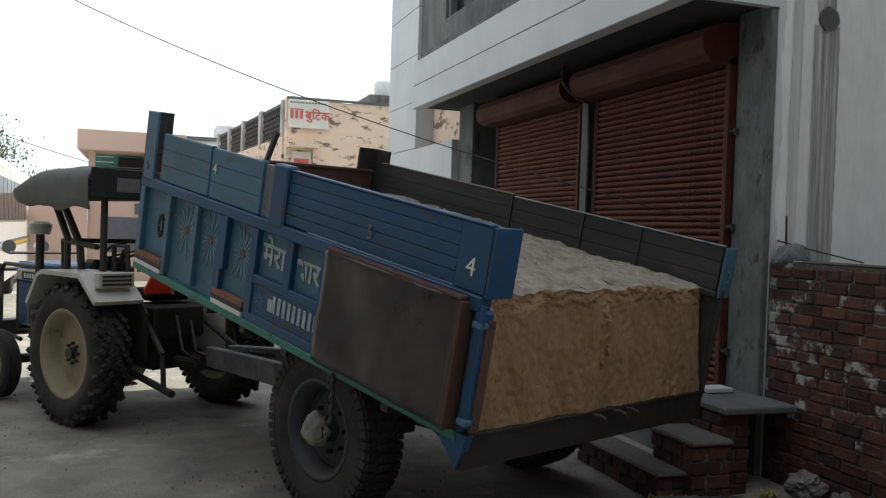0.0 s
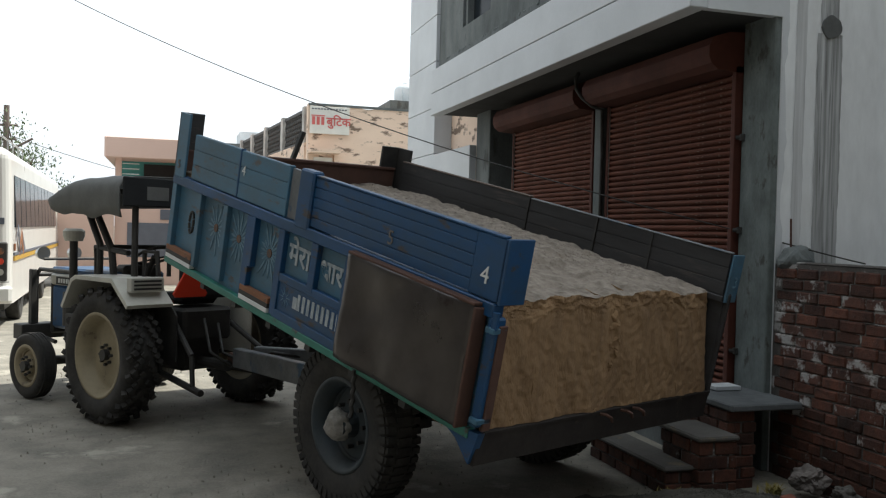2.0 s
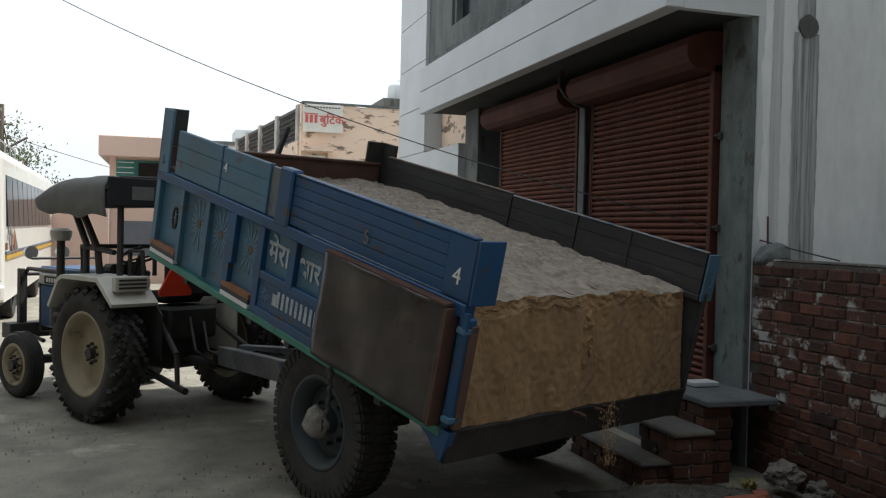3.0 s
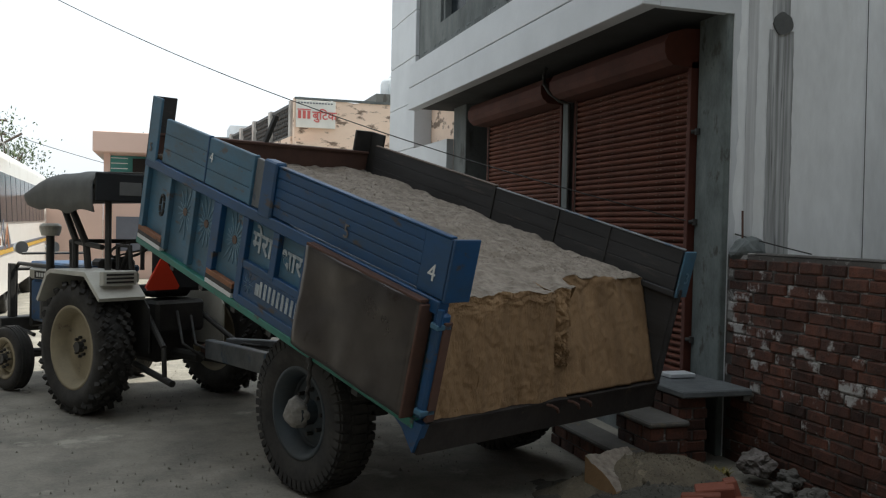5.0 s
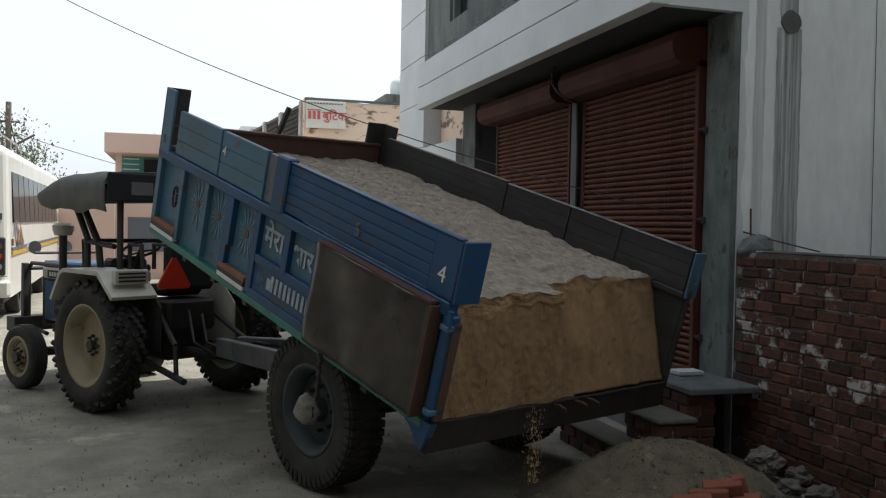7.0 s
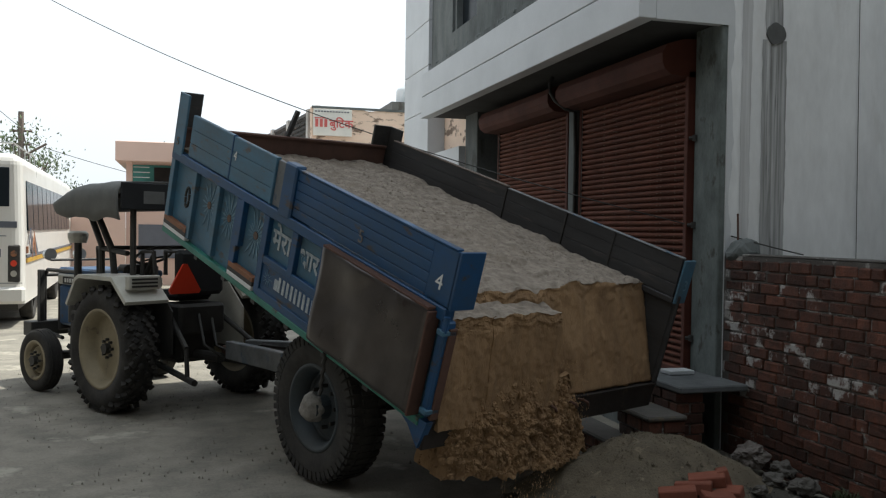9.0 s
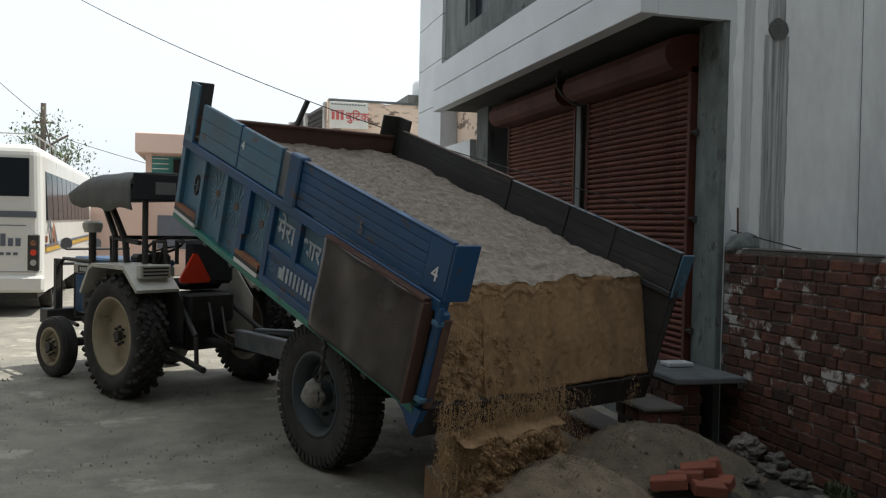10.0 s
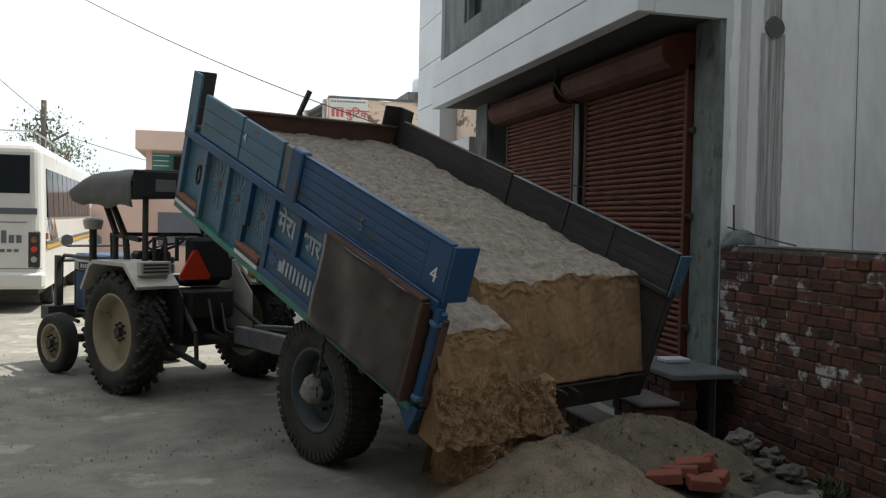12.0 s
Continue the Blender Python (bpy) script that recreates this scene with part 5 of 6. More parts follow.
# ---- bus ----
def bus():
    b = thing("bus", pose(BUS[0], BUS[1], 0, 0, 0, 3) @ Matrix.Diagonal((0.9, 0.9, 0.965, 1)), "white coach bus with orange and grey swooshes", "bus")
    W, L, H = 2.35, 13.0, 3.05
    bm = B((-W, 0, 0.42), (0, L, H))
    soft = [e for e in bm.edges if max(v.co.z for v in e.verts) > H - 0.01]
    bmesh.ops.bevel(bm, geom=soft, offset=0.20, segments=5, affect='EDGES', profile=0.5)
    for v in bm.verts:   # sides lean in towards the roof
        if v.co.z > 1.6:
            v.co.x += (v.co.z - 1.6) * (-0.05 if v.co.x > -W / 2 else 0.05)
    part("body", bm, M_BUS, b, "white painted bus body", False)
    P = lambda name, lo, hi, m, label="", bev=0.0: part(name, B(lo, hi, bev), m, b, label)
    P("rear_window", (-W + 0.25, -0.012, 2.12), (-0.27, 0.02, 2.80), M_GLASS, "dark rear window", 0.01)
    P("grey_stripe", (-W + 0.05, -0.008, 1.75), (-0.14, 0.02, 1.86), M_GREYTRIM)
    P("rear_bumper", (-W + 0.02, -0.06, 0.42), (-0.0, 0.2, 0.72), M_BUS, "white rear bumper", 0.05)
    P("red_reflector", (-1.55, -0.07, 0.80), (-1.05, -0.0, 0.88), M_RED)
    tl = P("tail_light", (-0.30, -0.012, 0.80), (-0.08, 0.03, 1.45), M_BLACK, "tall black tail light cluster", 0.02)
    for z, m in ((1.30, M_ORANGE), (1.13, M_RED), (0.95, M_CHROME)):
        part("lamp", rod(bmesh.new(), (-0.19, -0.03, z), (-0.19, 0.0, z), 0.055, 14), m, tl)
    for k in range(11):
        y = 0.55 + 0.98 * k
        sw = P("side_window", (-0.03, y, -0.45), (0.006, y + 0.90, 0.45), M_GLASS, "tinted side window", 0.01)
        sw.matrix_basis = pose(-0.026, 0, 2.15, 0, -2.9)
    P("yellow_stripe", (-0.02, 0.3, 1.13), (0.008, L - 0.4, 1.21), M_YELLOW)
    P("dark_stripe", (-0.02, 0.3, 1.22), (0.008, L - 0.4, 1.27), M_GREYTRIM)
    for pts, m in (([(0.5, 1.95 - 0.5), (0.9, 1.75), (1.35, 1.2), (1.15, 1.2), (0.85, 1.6)], M_GREYTRIM), ([(1.05, 1.2), (1.5, 1.68), (1.95, 1.2), (1.75, 1.2), (1.48, 1.5), (1.2, 1.2)], M_ORANGE), ([(2.0, 1.2), (1.6, 1.62), (2.2, 1.3)], M_GREYTRIM)):
        part("swoosh", prism(bmesh.new(), pts, 0, 0.0, 0.010), m, b, "painted swoosh")
    P("letter_bar", (-0.02, 0.35, 1.30), (0.009, 0.5, 1.42), M_ORANGE)
    P("letter_bar", (-1.62, -0.010, 1.22), (-1.25, 0.0, 1.52), M_ORANGE, "plain orange lettering shape")
    for k in range(6):
        P("letter_bar", (-1.15 + 0.13 * k, -0.010, 1.24), (-1.06 + 0.13 * k, 0.0, 1.46 if k % 3 == 0 else 1.38), M_GREYTRIM)
    for k in range(9):
        P("letter_bar", (-1.5 + 0.12 * k, -0.010, 1.08), (-1.42 + 0.12 * k, 0.0, 1.13), M_GREYTRIM)
    P("panel_line", (-W + 0.1, -0.006, 1.60), (-0.32, 0.0, 1.615), M_GREYTRIM)
    P("panel_line", (-W + 0.1, -0.006, 0.78), (-0.05, 0.0, 0.792), M_GREYTRIM)
    for y in (1.9, 7.2):
        for x in (-W + 0.15, -0.15):
            bm = bmesh.new()
            lathe(bm, tyre_profile(0.48, 0.26, 0.26), 32, pose(x, y, 0.47))
            rod(bm, (x - 0.05, y, 0.47), (x + 0.05, y, 0.47), 0.27, 24)
            part("wheel", bm, M_RUBBER, b)
    P("underbody", (-W + 0.15, 0.3, 0.30), (-0.15, L - 0.3, 0.45), M_BLACK)
    bm = bmesh.new()
    for x in (-W + 0.25, -0.25):
        tube(bm, [(x, 0.4, H - 0.02), (x, 0.4, H + 0.20), (x, 4.0, H + 0.20), (x, 4.0, H)], 0.015)
        for y in (1.3, 2.2, 3.1):
            rod(bm, (x, y, H), (x, y, H + 0.20), 0.012)
    rod(bm, (-W + 0.25, 0.4, H + 0.20), (-0.25, 0.4, H + 0.20), 0.015)
    part("roof_rack", bm, M_CHROME, b, "low roof rack rails")
    return b


BUS = (-1.74, 15.6)
bus()


# ---- far houses ----
def pink_house():
    h = thing("pink_house", pose(-1.12, 27, -0.1), "two-storey pink house with a teal recessed balcony", "house")
    P = lambda name, lo, hi, m, label="", bev=0.0: part(name, B(lo, hi, bev), m, h, label)
    P("wall", (0.25, 0, 0), (2.75, 6, 2.95), M_PINK, "pink ground floor wall")
    P("yard_wall", (-1.3, -0.2, 0), (0.24, 0.0, 2.5), M_PINK, "low pink yard wall")
    P("roof", (-0.02, -0.6, 3.72), (2.85, 6.2, 4.30), M_PINK, "pink roof parapet", 0.02)
    P("wall", (0.25, 0.9, 2.95), (2.75, 6, 3.72), M_TEAL, "teal shaded balcony wall")
    P("post", (0.25, -0.1, 2.95), (0.42, 0.1, 3.72), M_PINK)
    P("post", (2.0, -0.1, 2.95), (2.75, 0.1, 3.72), M_PINK)
    P("window", (1.0, 0.85, 2.98), (1.95, 0.89, 3.65), M_DARK, "dark balcony opening")
    for k in range(5):
        P("rail", (0.44, -0.05, 2.98 + 0.15 * k), (0.9, -0.02, 3.0 + 0.15 * k), M_WHITE)
    P("window", (1.5, -0.04, 2.0), (2.6, 0.02, 2.3), M_GREYTRIM, "grey window strip")
    P("window", (0.6, -0.04, 0.9), (1.9, 0.02, 1.9), M_GREYTRIM, "grey shutter window")
    P("window", (2.0, -0.04, 0.7), (2.6, 0.02, 1.6), M_GREYTRIM, "grey shutter window")
    return h


pink_house()


def boutique_house():
    h = thing("old_house", pose(3.9, 22, -0.08), "old cream house with peeling plaster and a sign board", "house")
    P = lambda name, lo, hi, m, label="", bev=0.0: part(name, B(lo, hi, bev), m, h, label)
    bm = bmesh.new()
    n = 40
    top = [(x, 4.95 + 0.05 * noise.noise((x * 3, 0, 0)) - (0.05 if 0.9 < x < 2 else 0)) for x in np.linspace(0, 4.5, n)]
    prism(bm, [(0, 0)] + top + [(4.5, 0)], 1, 0, 0.3)
    part("wall", bm, M_PEEL, h, "peeling cream plaster wall")
    P("roof_kerb", (0.0, -0.03, 4.90), (4.5, 0.0, 4.96), M_CONC)
    side = Matrix.Rotation(radians(4.9), 4, 'Z')
    w = P("side_wall", (-0.02, 0.3, 0), (0.2, 10.5, 4.0), M_PEEL, "cream side wall")
    w.matrix_basis = side
    for y0, y1 in ((0.35, 0.6), (3.0, 3.3), (5.6, 5.9), (8.0, 8.3), (10.2, 10.5)):
        q = P("parapet_post", (-0.02, y0, 4.0), (0.2, y1, 4.92), M_PARAPET)
        q.matrix_basis = side
    for y0, y1 in ((0.6, 3.0), (3.3, 5.6), (5.9, 8.0), (8.3, 10.2)):
        bm = bmesh.new()
        box(bm, (0.04, y0, 4.0), (0.12, y1, 4.08))
        box(bm, (0.04, y0, 4.80), (0.12, y1, 4.88))
        k = 0
        y = y0
        while y < y1 - 0.1:
            for z in (4.1, 4.35, 4.6):
                rod(bm, (0.08, y, z), (0.08, y + 0.2, z + 0.22), 0.03, 5)
                rod(bm, (0.08, y + 0.2, z), (0.08, y, z + 0.22), 0.03, 5)
            y += 0.22
        q = part("lattice_railing", bm, M_BLACK, h, "dark lattice parapet railing")
        q.matrix_basis = side
    s = P("sign_board", (0.03, -0.10, 4.20), (1.02, -0.06, 4.88), M_SIGN, "white shop sign with red lettering", 0.005)
    up = lambda x, z: Matrix(((1, 0, 0, x), (0, 0, -1, -0.106), (0, 1, 0, z), (0, 0, 0, 1)))
    lettering("lettering", "बुिटक", 0.29, up(0.44, 4.42), M_SIGNRED, s, "red sign word", bold=0.006)
    for k in range(3):
        part("name_bar", B((0.08 + 0.115 * k, -0.108, 4.42), (0.155 + 0.115 * k, -0.1, 4.62)), M_SIGNRED, s)
    part("name_bar", B((0.06, -0.108, 4.635), (0.40, -0.1, 4.66)), M_SIGNRED, s)
    for k in range(12):
        part("number_bar", B((0.07 + 0.075 * k, -0.106, 4.80), (0.12 + 0.075 * k, -0.1, 4.83)), M_GREYTRIM, s)
    P("door_canopy", (0.0, -0.5, 3.70), (0.75, 0.0, 3.80), M_PEEL)
    s2 = P("small_sign", (0.15, -0.06, 3.1), (0.62, -0.02, 3.62), M_SIGN)
    part("name_bar", B((0.2, -0.066, 3.3), (0.57, -0.06, 3.45)), M_SIGNRED, s2)
    P("pilaster", (0.66, -0.1, 0), (0.80, 0, 3.70), M_PEEL)
    P("roof_room", (2.2, 0.5, 4.9), (5.0, 3.0, 5.25), M_CONC)
    return h


boutique_house()


def water_tank():
    t = thing("water_tank", pose(6.76, 23.2, 5.10), "white plastic rooftop water tank", "tank")
    bm = bmesh.new()
    prof = [(0.001, 0), (0.36, 0), (0.38, 0.03), (0.38, 0.45), (0.33, 0.55), (0.15, 0.62), (0.15, 0.66), (0.001, 0.66)]
    lathe(bm, prof, 28, pose(0, 0, 0, 0, -90))
    part("tank_body", bm, M_TANK, t, "", True)
    for k in range(9):
        a = radians(-130 + 32 * k)
        part("rib", rod(bmesh.new(), (0.38 * math.cos(a), 0.38 * math.sin(a), 0.05), (0.38 * math.cos(a), 0.38 * math.sin(a), 0.42), 0.02, 6), M_TANK, t)


water_tank()


def far_block():
    h = thing("grey_house", pose(2.1, 36, -0.3), "plain pale house far down the street", "house")
    part("wall", B((0, 0, 0), (4, 5, 5.2)), M_PALE, h)
    part("roof", B((-0.1, -0.1, 5.2), (4.1, 5.1, 5.35)), M_CONC, h)
    part("roof_room", B((1.2, 1, 5.35), (2.2, 3, 5.95)), M_PALE, h)


far_block()


# ---- pole, cables, trees ----
def pole():
    p = thing("utility_pole", pose(-4.55, 32, 0), "weathered utility pole with cross arms", "pole")
    part("shaft", rod(bmesh.new(), (0, 0, 0), (0, 0, 5.55), 0.115, 10, 0.09), M_WOOD, p)
    for z, w in ((4.9, 0.35), (4.45, 0.3)):
        part("cross_arm", rod(bmesh.new(), (-w, 0, z), (w, 0, z), 0.04, 6), M_WOOD, p)
    part("brace", rod(bmesh.new(), (0, 0, 4.0), (0.8, 0, 4.5), 0.04, 6), M_WOOD, p)


pole()


def cable(name, a, b, sag, r=0.0055, label="thin black overhead cable"):
    bm = bmesh.new()
    a, b = Vector(a), Vector(b)
    pts = [a.lerp(b, k / 24) - Vector((0, 0, sag * 4 * (k / 24) * (1 - k / 24))) for k in range(25)]
    tube(bm, pts, r, 5)
    return tagged(part(name, bm, M_BLACK), label, "cable")


def tree(x, y, h, seed, n=260):
    t = thing("tree", pose(x, y, 0), "sparse green street tree", "tree")
    rnd = random.Random(seed)
    bm = bmesh.new()
    rod(bm, (0, 0, 0), (0.1, 0, h * 0.6), 0.16, 8, 0.10)
    tips = []
    for k in range(9):
        a, e = rnd.uniform(0, 6.28), rnd.uniform(0.3, 1.1)
        s = Vector((0.1, 0, h * rnd.uniform(0.5, 0.62)))
        q = s + Vector((math.cos(a) * math.cos(e), math.sin(a) * math.cos(e), math.sin(e))) * h * rnd.uniform(0.22, 0.38)
        rod(bm, s, q, 0.05, 6, 0.02)
        tips.append(q)
    part("trunk", bm, M_WOOD, t)
    verts, faces = [], []
    for q in tips:
        for _ in range(n):
            c = q + Vector((rnd.gauss(0, 0.36), rnd.gauss(0, 0.36), rnd.gauss(0, 0.26)))
            s = rnd.uniform(0.04, 0.085)
            m = Euler((rnd.uniform(0, 3), rnd.uniform(0, 3), rnd.uniform(0, 6))).to_matrix()
            o = len(verts)
            verts += [c + m @ Vector(v) * s for v in ((-1, 0, 0), (0, -0.45, 0.1), (1, 0, 0), (0, 0.45, 0.1))]
            faces.append((o, o + 1, o + 2, o + 3))
    me = bpy.data.meshes.new("crown")
    me.from_pydata(verts, [], faces)
    me.materials.append(M_LEAF)
    ob = new("crown", me)
    ob.parent = t
    tagged(ob, "small-leaved open crown")


tree(-4.35, 33, 5.3, 3, 150)
tree(-4.4, 40, 4.0, 5, 90)
tree(0.6, 44, 6.6, 8, 120)

cable("overhead_cable", (-2.44, 14.12, 5.88), (4.98, 5.94, 1.82), 0.365)
cable("overhead_cable", (5.0, 5.95, 1.83), (5.3, 4.9, 1.60), 0.01)
cable("overhead_cable", (-8, 30, 8.3), (-4.55, 32, 5.0), 0.1, 0.012)
cable("overhead_cable", (-4.55, 32, 4.6), (0.5, 40, 3.6), 0.1, 0.012)
for z in (1.82, 2.55, 0.865):
    bm = bmesh.new()
    rod(bm, (4.99, 5.90, z - 0.025), (4.99, 5.90, z + 0.025), 0.022, 10)
    rod(bm, (4.99, 5.90, z), (4.95, 5.93, z), 0.016, 8)
    tagged(part("wall_hook", bm, M_BLACK), "small black hook on the column", "hook", "column hooks")
bm = bmesh.new()
tube(bm, [(4.70, 8.28, 3.43), (4.675, 8.30, 3.36), (4.675, 8.28, 3.26), (4.70, 8.20, 3.16), (4.80, 8.15, 3.07), (4.91, 8.15, 3.04), (4.925, 8.16, 2.6), (4.925, 8.16, 0.7)], 0.020, 8)
tagged(part("shutter_cable", bm, M_BLACK, smooth=True), "black cable hanging over the shutter box", "cable")


# ---- small things on the ground ----
def loose_brick(m, half=1.0):
    bm = B((-0.113 * half, -0.054, -0.036), (0.113 * half, 0.054, 0.036), 0.006)
    for v in bm.verts:
        v.co += 0.004 * noise.noise_vector(v.co * 20 + m.translation)
    o = part("loose_brick", bm, M_NEWBRICK)
    o.matrix_basis = m
    return tagged(o, "dull red brick lying on the sand", "brick", "loose bricks")


for x, y, z, rx, ry, rz, hf in ((3.80, 4.10, 0.15, 4, -8, -28, 1), (3.93, 4.13, 0.17, -5, -6, -34, 1), (4.05, 4.17, 0.20, 10, -10, -30, 1), (4.02, 4.00, 0.13, 8, 5, -12, 0.9), (4.19, 4.20, 0.20, 72, 8, 60, 0.9), (4.14, 4.06, 0.14, 12, -6, -50, 0.7)):
    loose_brick(pose(x, y, z, rx, ry, rz), hf)


def sack(x, y, z, s, seed, label, m=M_CLOTH):
    bm = bmesh.new()
    bmesh.ops.create_icosphere(bm, subdivisions=4, radius=1)
    for v in bm.verts:
        c = v.co.copy()
        k = 1 + 0.5 * noise.noise(c * 1.6 + Vector((seed, 0, 0))) - 0.3 * abs(noise.noise(c * 3.5 + Vector((0, seed, 0))))
        v.co = Vector((c.x * s, c.y * s * 0.8, c.z * s * 0.6)) * k
    o = part("rubble_sack", bm, m)
    o.matrix_basis = pose(x, y, z, 0, 0, seed * 40)
    return tagged(o, label, "rubble")


sack(4.86, 4.85, 0.14, 0.14, 1, "crumpled dirty white plastic sack")
sack(4.93, 4.60, 0.10, 0.10, 2, "crumpled dusty plastic bag", M_TREAD)
sack(4.75, 4.45, 0.07, 0.09, 3, "grey lump of broken cement", M_TREAD)
sack(4.88, 4.30, 0.06, 0.10, 4, "grey lump of broken cement", M_TREAD)
sack(4.50, 4.25, 0.08, 0.06, 5, "small grey lump of cement", M_TREAD)


def weed_tuft(x, y, z, n, r, h, seed, m, label):
    """Many thin bent blades and small leaves from one root."""
    rnd = random.Random(seed)
    verts, faces = [], []
    for _ in range(n):
        a, lean, hh = rnd.uniform(0, 6.28), rnd.uniform(0.1, 0.9) * r, h * rnd.uniform(0.4, 1)
        bx, by = rnd.gauss(0, r * 0.3), rnd.gauss(0, r * 0.3)
        w = rnd.uniform(0.003, 0.007)
        pts = [(bx + lean * f * f * math.cos(a), by + lean * f * f * math.sin(a), hh * f) for f in (0, 0.4, 0.75, 1)]
        o = len(verts)
        for k, p in enumerate(pts):
            ww = w * (1, 1.3, 0.9, 0.1)[k]
            verts += [(p[0] - ww * math.sin(a), p[1] + ww * math.cos(a), p[2]), (p[0] + ww * math.sin(a), p[1] - ww * math.cos(a), p[2])]
        faces += [(o + 2 * k, o + 2 * k + 1, o + 2 * k + 3, o + 2 * k + 2) for k in range(3)]
    me = bpy.data.meshes.new("weed_tuft")
    me.from_pydata(verts, [], faces)
    me.materials.append(m)
    ob = new("weed_tuft", me)
    ob.location = (x, y, z)
    tagged(ob, label, "weeds", "weeds by the wall", kind="stuff")


for x, y, n, r, h, sd in ((4.98, 3.98, 90, 0.10, 0.12, 1), (4.85, 3.86, 70, 0.09, 0.10, 2), (5.0, 4.12, 60, 0.07, 0.09, 3)):
    weed_tuft(x, y, 0.0, n, r, h, sd, M_WEED, "low green weeds at the foot of the brick wall")
for x, y, sd in ((3.86, 4.98, 4), (4.62, 4.92, 5)):
    weed_tuft(x, y, 0.04, 60, 0.09, 0.07, sd, M_STRAW, "dry yellow weeds beside the steps")


def pebbles():
    rnd = random.Random(5)
    verts, faces = [], []
    for _ in range(2600):
        x, y = rnd.uniform(-2.5, 5), rnd.uniform(3.5, 11)
        s = 0.005 * rnd.uniform(0.4, 1.6) * (2.2 if rnd.random() < 0.06 else 1)
        o = len(verts)
        for a in range(4):
            verts.append((x + s * math.cos(a * 1.57) * rnd.uniform(0.7, 1.3), y + s * math.sin(a * 1.57) * rnd.uniform(0.7, 1.3), -0.01))
        verts.append((x, y, s * 1.1))
        faces += [(o + a, o + (a + 1) % 4, o + 4) for a in range(4)]
    me = bpy.data.meshes.new("pebbles")
    me.from_pydata(verts, [], faces)
    me.materials.append(M_GROUND)
    tagged(new("pebbles", me), "scattered small pebbles on the street", "pebbles", kind="stuff")


pebbles()


def brick_rubble():
    """Sunlit pile of broken bricks beyond the tractor."""
    rnd = random.Random(9)
    bm = bmesh.new()
    for k in range(60):
        x, y = rnd.gauss(0, 0.5), rnd.gauss(0, 0.35)
        z = max(0.03, 0.35 - 0.35 * math.hypot(x, y)) * rnd.uniform(0.3, 1)
        box(bm, (-0.1, -0.05, -0.035), (0.1, 0.05, 0.035), 0, pose(x, y, z, rnd.uniform(-40, 40), rnd.uniform(-40, 40), rnd.uniform(0, 180)))
    o = part("brick_rubble", bm, M_NEWBRICK)
    o.matrix_basis = pose(2.75, 11.2, 0)
    tagged(o, "sunlit pile of broken red bricks", "rubble", kind="stuff")


brick_rubble()

# ---- unseen blocks added around the viewer to cut sky light and sun ----
for nm, lo, hi in (("unseen_light_block", (-8, -10, 0), (12, -5, 11.5)), ("unseen_light_block", (-10, -5, 0), (-5.2, 13, 10.5)), ("unseen_light_block", (7.2, 2.6, 0), (14, 5.2, 14.5))):
    tagged(part(nm, B(lo, hi), M_PALE if lo[0] > 5 else M_LIGHTBLOCK), "unseen block added to cut sky light and sun", "house", kind="structure")

# ---- what moves ----
def ride(t):
    return TRAILER @ bed_pose(t)


def follow_then_fall(ob, t0, path):
    """Rides on the bed to t0, then falls: path rows are (t, forward shift, drop, tilt[, sideways shift])."""
    rows = [(t, ride(t)) for t, _ in TIP if t < t0 - 0.02]
    rows.append((t0, ride(t0)))
    for t, dy, dz, tilt, *dx in path:
        rows.append((t, Matrix.Translation(TRAILER.to_3x3() @ Vector((dx[0] if dx else 0, dy, dz))) @ ride(t0) @ pose(0, 0, 0, tilt)))
    if rows[-1][0] < 12:
        rows.append((12.0, rows[-1][1]))
    walk(ob, rows)


def fall_curtain(ob, t0, x, dur=0.5):
    """Lies inside the load until t0, then spills over the sill and falls into the heap."""
    at = lambda t, y, z: ride(t) @ pose(x, y, z)
    rows = [(t, at(t, -0.35, 0.40)) for t, _ in TIP if t < t0 - 0.02]
    rows.append((t0, at(t0, -0.40, 0.40)))
    lip = ride(t0) @ Vector((x, -0.80, 0.06))
    turn = pose(0, 0, 0, 0, 0, PSI)
    for s in (0.0, 0.2, 0.4, 0.6, 0.8, 1.0):
        rows.append((t0 + 0.08 + dur * s, Matrix.Translation(lip + Vector((0, 0, 0.13 - 1.9 * s * s))) @ turn))
    if rows[-1][0] < 12:
        rows.append((12.0, rows[-1][1]))
    walk(ob, [r for r in rows if r[0] <= 12.0])


SPILLS = [(0.0, 0.15, 0.10, 200), (0.02, 0.62, 0.10, 200), (0.05, 1.15, 0.12, 200), (0.05, 1.95, 0.25, 700), (0.30, 0.62, 0.05, 60), (0.35, 2.0, 0.15, 400), (0.5, 2.05, 0.12, 500), (0.65, 2.0, 0.15, 700), (0.8, 1.50, 0.16, 900), (0.9, 1.45, 0.20, 1000), (1.1, 1.5, 0.2, 700), (1.3, 1.5, 0.12, 250),
          (2.9, 1.25, 0.10, 300), (3.15, 1.25, 0.08, 350), (3.3, 1.3, 0.08, 200), (4.5, 1.7, 0.6, 1500), (5.05, 1.55, 0.5, 900), (5.2, 1.2, 0.3, 900), (5.45, 1.3, 0.35, 1100), (5.6, 1.35, 0.4, 1400), (5.75, 1.35, 0.45, 1400), (5.85, 0.15, 0.12, 400), (5.95, 1.5, 0.6, 900), (6.3, 0.35, 0.14, 300), (6.55, 0.45, 0.12, 250), (6.8, 0.75, 0.10, 160), (8.7, 0.8, 0.5, 250)]
SPILLS += [(8.95 + 0.12 * k, 1.15, 0.5, 700) for k in range(8)]
SPILLS += [(9.5 + 0.1 * k, 0.62, 1.15 - 0.025 * k, 3600 - 150 * k) for k in range(16)]
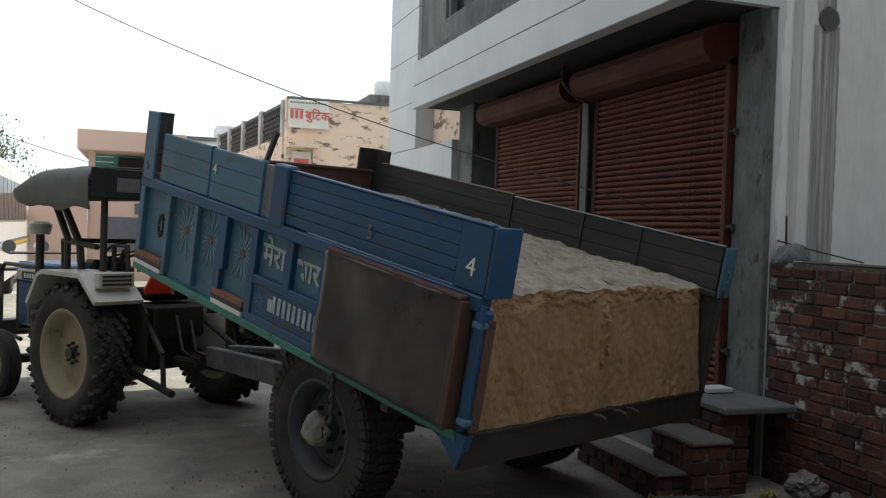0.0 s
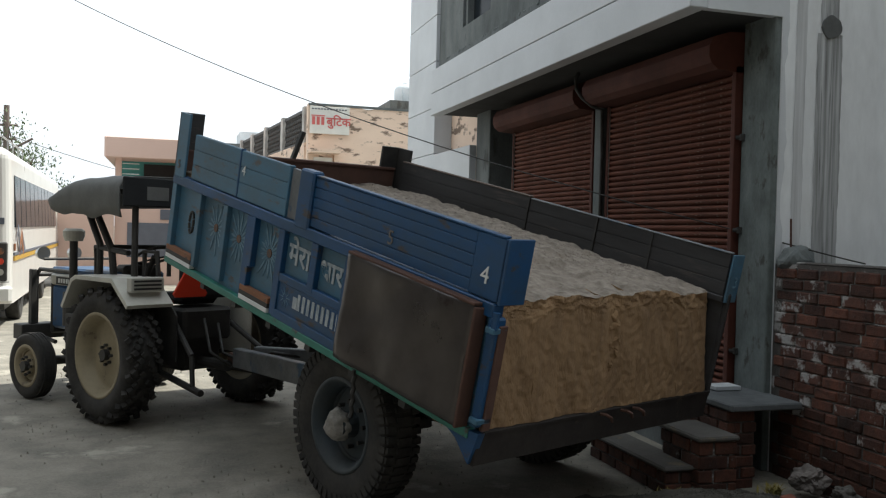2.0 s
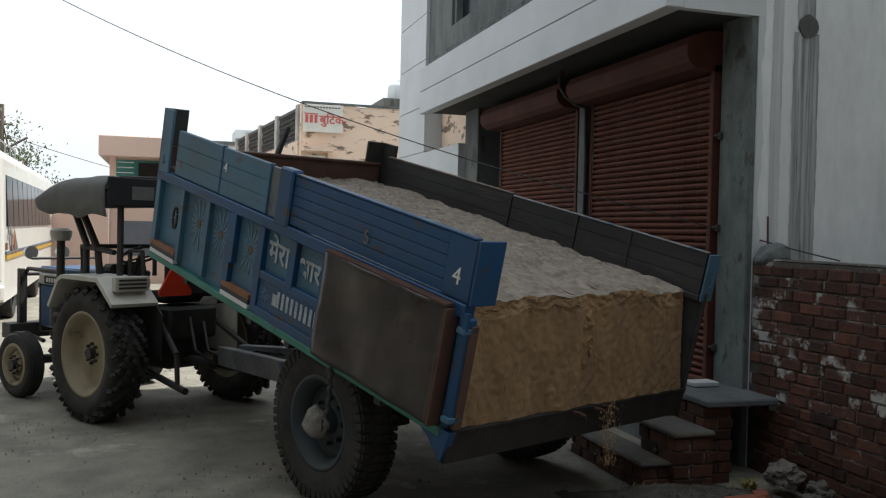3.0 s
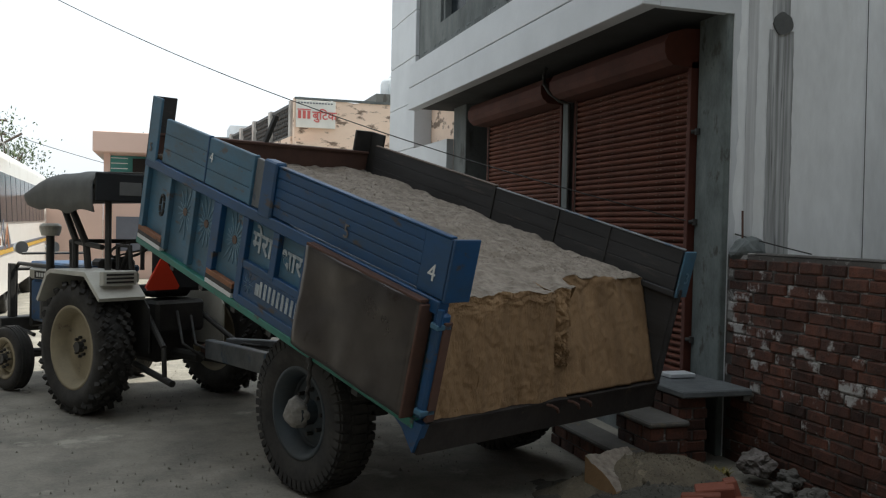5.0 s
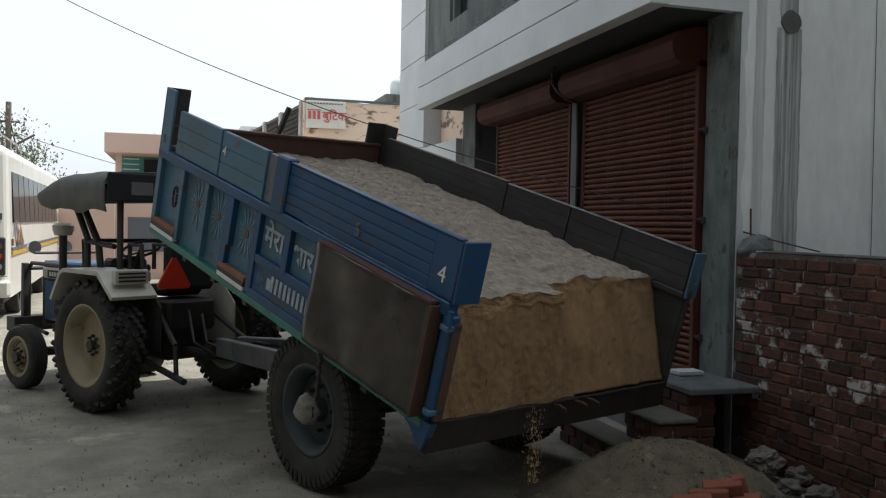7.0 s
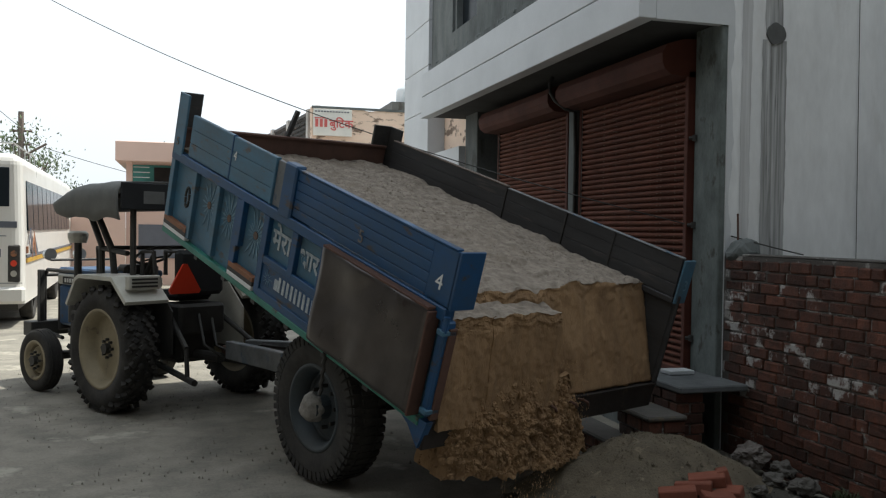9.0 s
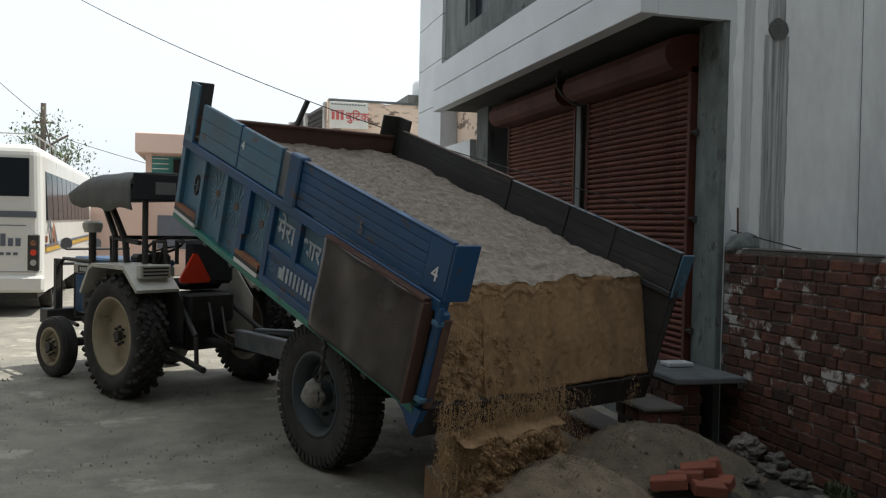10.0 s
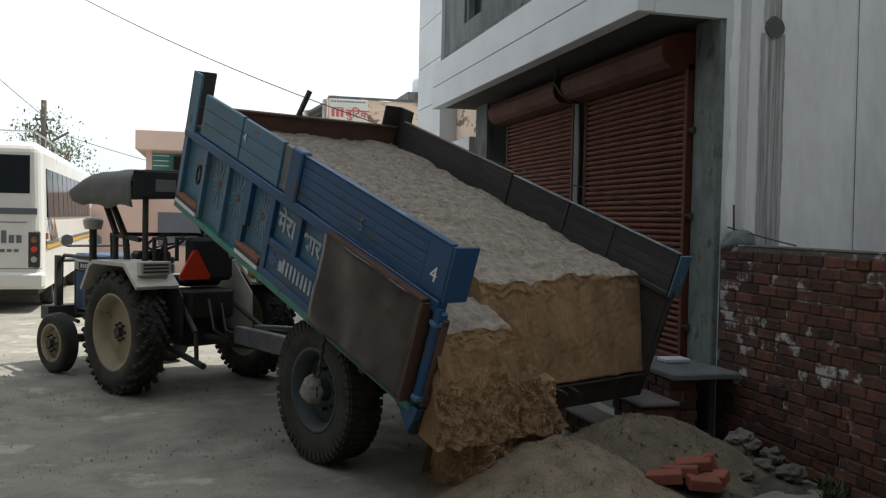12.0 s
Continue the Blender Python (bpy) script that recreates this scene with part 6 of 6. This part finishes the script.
SPILLS += [(9.95 + 0.25 * k, 1.98, 0.10, 260) for k in range(4)]
SPILLS += [(11.15 + 0.1 * k, 0.55, 0.8, 900) for k in range(5)]


def motions():
    walk(BED, [(t, bed_pose(t)) for t, _ in TIP])
    walk(LOAD, [(t, ride(t)) for t, _ in TIP])
    for ob, k, lag in zip(SLABS_R, (1.0, 0.85, 1.15), (0.0, 0.08, -0.05)):
        follow_then_fall(ob, 4.2 + lag, [(t + lag, dy, dz * k, tilt * k) for t, dy, dz, tilt in ((4.4, -0.04, -0.10, 3), (4.6, -0.10, -0.35, 8), (4.8, -0.14, -0.75, 14), (5.0, -0.14, -1.5, 18), (5.1, -0.14, -1.8, 18))])
    follow_then_fall(FALL_R, 4.2, [(4.3, -0.08, -0.28, 0), (4.4, -0.16, -0.46, 0), (4.6, -0.24, -0.62, 0), (4.8, -0.26, -0.95, 0), (5.0, -0.26, -1.6, 0), (5.1, -0.26, -1.8, 0)])
    follow_then_fall(CLOD, 0.5, [(0.6, -0.11, -0.02, 0), (0.7, -0.15, -0.12, 1), (0.8, -0.18, -0.27, 3, 0.03), (0.9, -0.20, -0.52, 5, 0.06), (1.0, -0.17, -0.80, 6, 0.08), (1.2, -0.17, -1.5, 6, 0.08)])
    follow_then_fall(SLAB_M, 5.2, [(5.3, -0.09, -0.05, 1), (5.4, -0.12, -0.13, 2, 0.03), (5.5, -0.13, -0.25, 4, 0.08), (5.6, -0.16, -0.43, 6, 0.15), (5.7, -0.18, -0.66, 8, 0.20), (5.8, -0.18, -0.95, 10, 0.24), (6.0, -0.18, -1.6, 12, 0.28)])
    follow_then_fall(FALL_M, 5.2, [(5.3, -0.02, -0.22, 0), (5.4, -0.12, -0.42, 0, 0.03), (5.5, -0.18, -0.56, 2, 0.10), (5.6, -0.22, -0.66, 3, 0.16), (5.7, -0.24, -0.80, 3, 0.22), (5.8, -0.24, -0.98, 4, 0.26), (6.0, -0.24, -1.6, 4, 0.3)])
    base = ((9.0, -0.03, -0.07, 1), (9.2, -0.05, -0.18, 1.5), (9.4, -0.04, -0.33, 1), (9.6, -0.04, -0.48, 0), (9.8, -0.03, -0.64, 0), (9.9, -0.02, -0.85, 0), (10.0, 0, -1.2, 0), (10.1, 0, -1.6, 0), (10.2, 0, -1.8, 0))
    follow_then_fall(FALL_1B, 8.8, [(8.9, -0.04, -0.22, 0, 0.06), (9.0, -0.08, -0.44, 0, 0.12), (9.2, -0.16, -0.53, 0, 0.14), (9.4, -0.22, -0.55, 0, 0.14), (9.6, -0.24, -0.56, 0, 0.14), (9.8, -0.25, -0.62, 0, 0.14), (10.0, -0.25, -0.84, 0, 0.14), (10.1, -0.25, -1.15, 0, 0.14), (10.2, -0.25, -1.6, 0, 0.14)])
    for ob, k, extra in zip(SLABS_L, (0.92, 1.0, 1.2), (0.0, 0.5, -0.5)):
        follow_then_fall(ob, 8.8, [(t, dy * (1 + 0.2 * extra), dz * k, tilt + extra, 0.08 * min((t - 8.8) / 0.8, 1)) for t, dy, dz, tilt in base])
    follow_then_fall(FALL_1, 8.8, [(8.9, -0.07, -0.25, 0, 0.06), (9.0, -0.14, -0.48, 0, 0.14), (9.2, -0.20, -0.60, 2, 0.16), (9.4, -0.24, -0.72, 3, 0.16), (9.6, -0.26, -0.90, 3, 0.16), (9.8, -0.26, -1.15, 0, 0.16), (10.0, -0.26, -1.7, 0, 0.16)])
    walk(REST_L2, [(t, ride(t)) for t, _ in TIP])
    late = ((11.2, -0.01, -0.02, 0), (11.4, -0.04, -0.06, 1), (11.6, -0.08, -0.11, 2), (11.8, -0.12, -0.17, 3), (12.0, -0.16, -0.24, 5))
    for ob, k, extra in zip(SLABS_L2, (0.9,), (0.0,)):
        follow_then_fall(ob, 11.1, [(t, dy, dz * k, tilt + extra * (t - 11.1)) for t, dy, dz, tilt in late])
    follow_then_fall(FALL_2, 10.9, [(11.0, -0.03, -0.14, 0, 0.03), (11.1, -0.10, -0.34, 0, 0.08), (11.2, -0.16, -0.48, 0, 0.12), (11.4, -0.20, -0.54, 0, 0.14), (11.6, -0.22, -0.56, 0, 0.14), (11.8, -0.23, -0.58, 0, 0.14), (12.0, -0.24, -0.61, 0, 0.15)])
    for ob, rows in HEAPS:
        m = ob.matrix_basis.copy()
        walk(ob, [(t, Matrix.Translation((0, 0, z)) @ m) for t, z in rows])
    for k, (t0, x, w, n) in enumerate(SPILLS):
        fall_curtain(spill("falling_sand", w, 0.45, n, k + 1), t0, x)


HEAPS = [
    (HEAP_B, ((0, -0.40), (0.6, -0.40), (1.2, -0.37), (3.7, -0.33), (4.6, -0.22), (5.2, -0.12), (5.8, -0.10), (6.2, -0.07), (8.8, -0.06), (12, -0.03))),
    (HEAP_C, ((0, -0.52), (8.9, -0.52), (9.3, -0.40), (9.7, -0.22), (10.1, -0.14), (11.2, -0.12), (12, -0.06))),
]
motions()
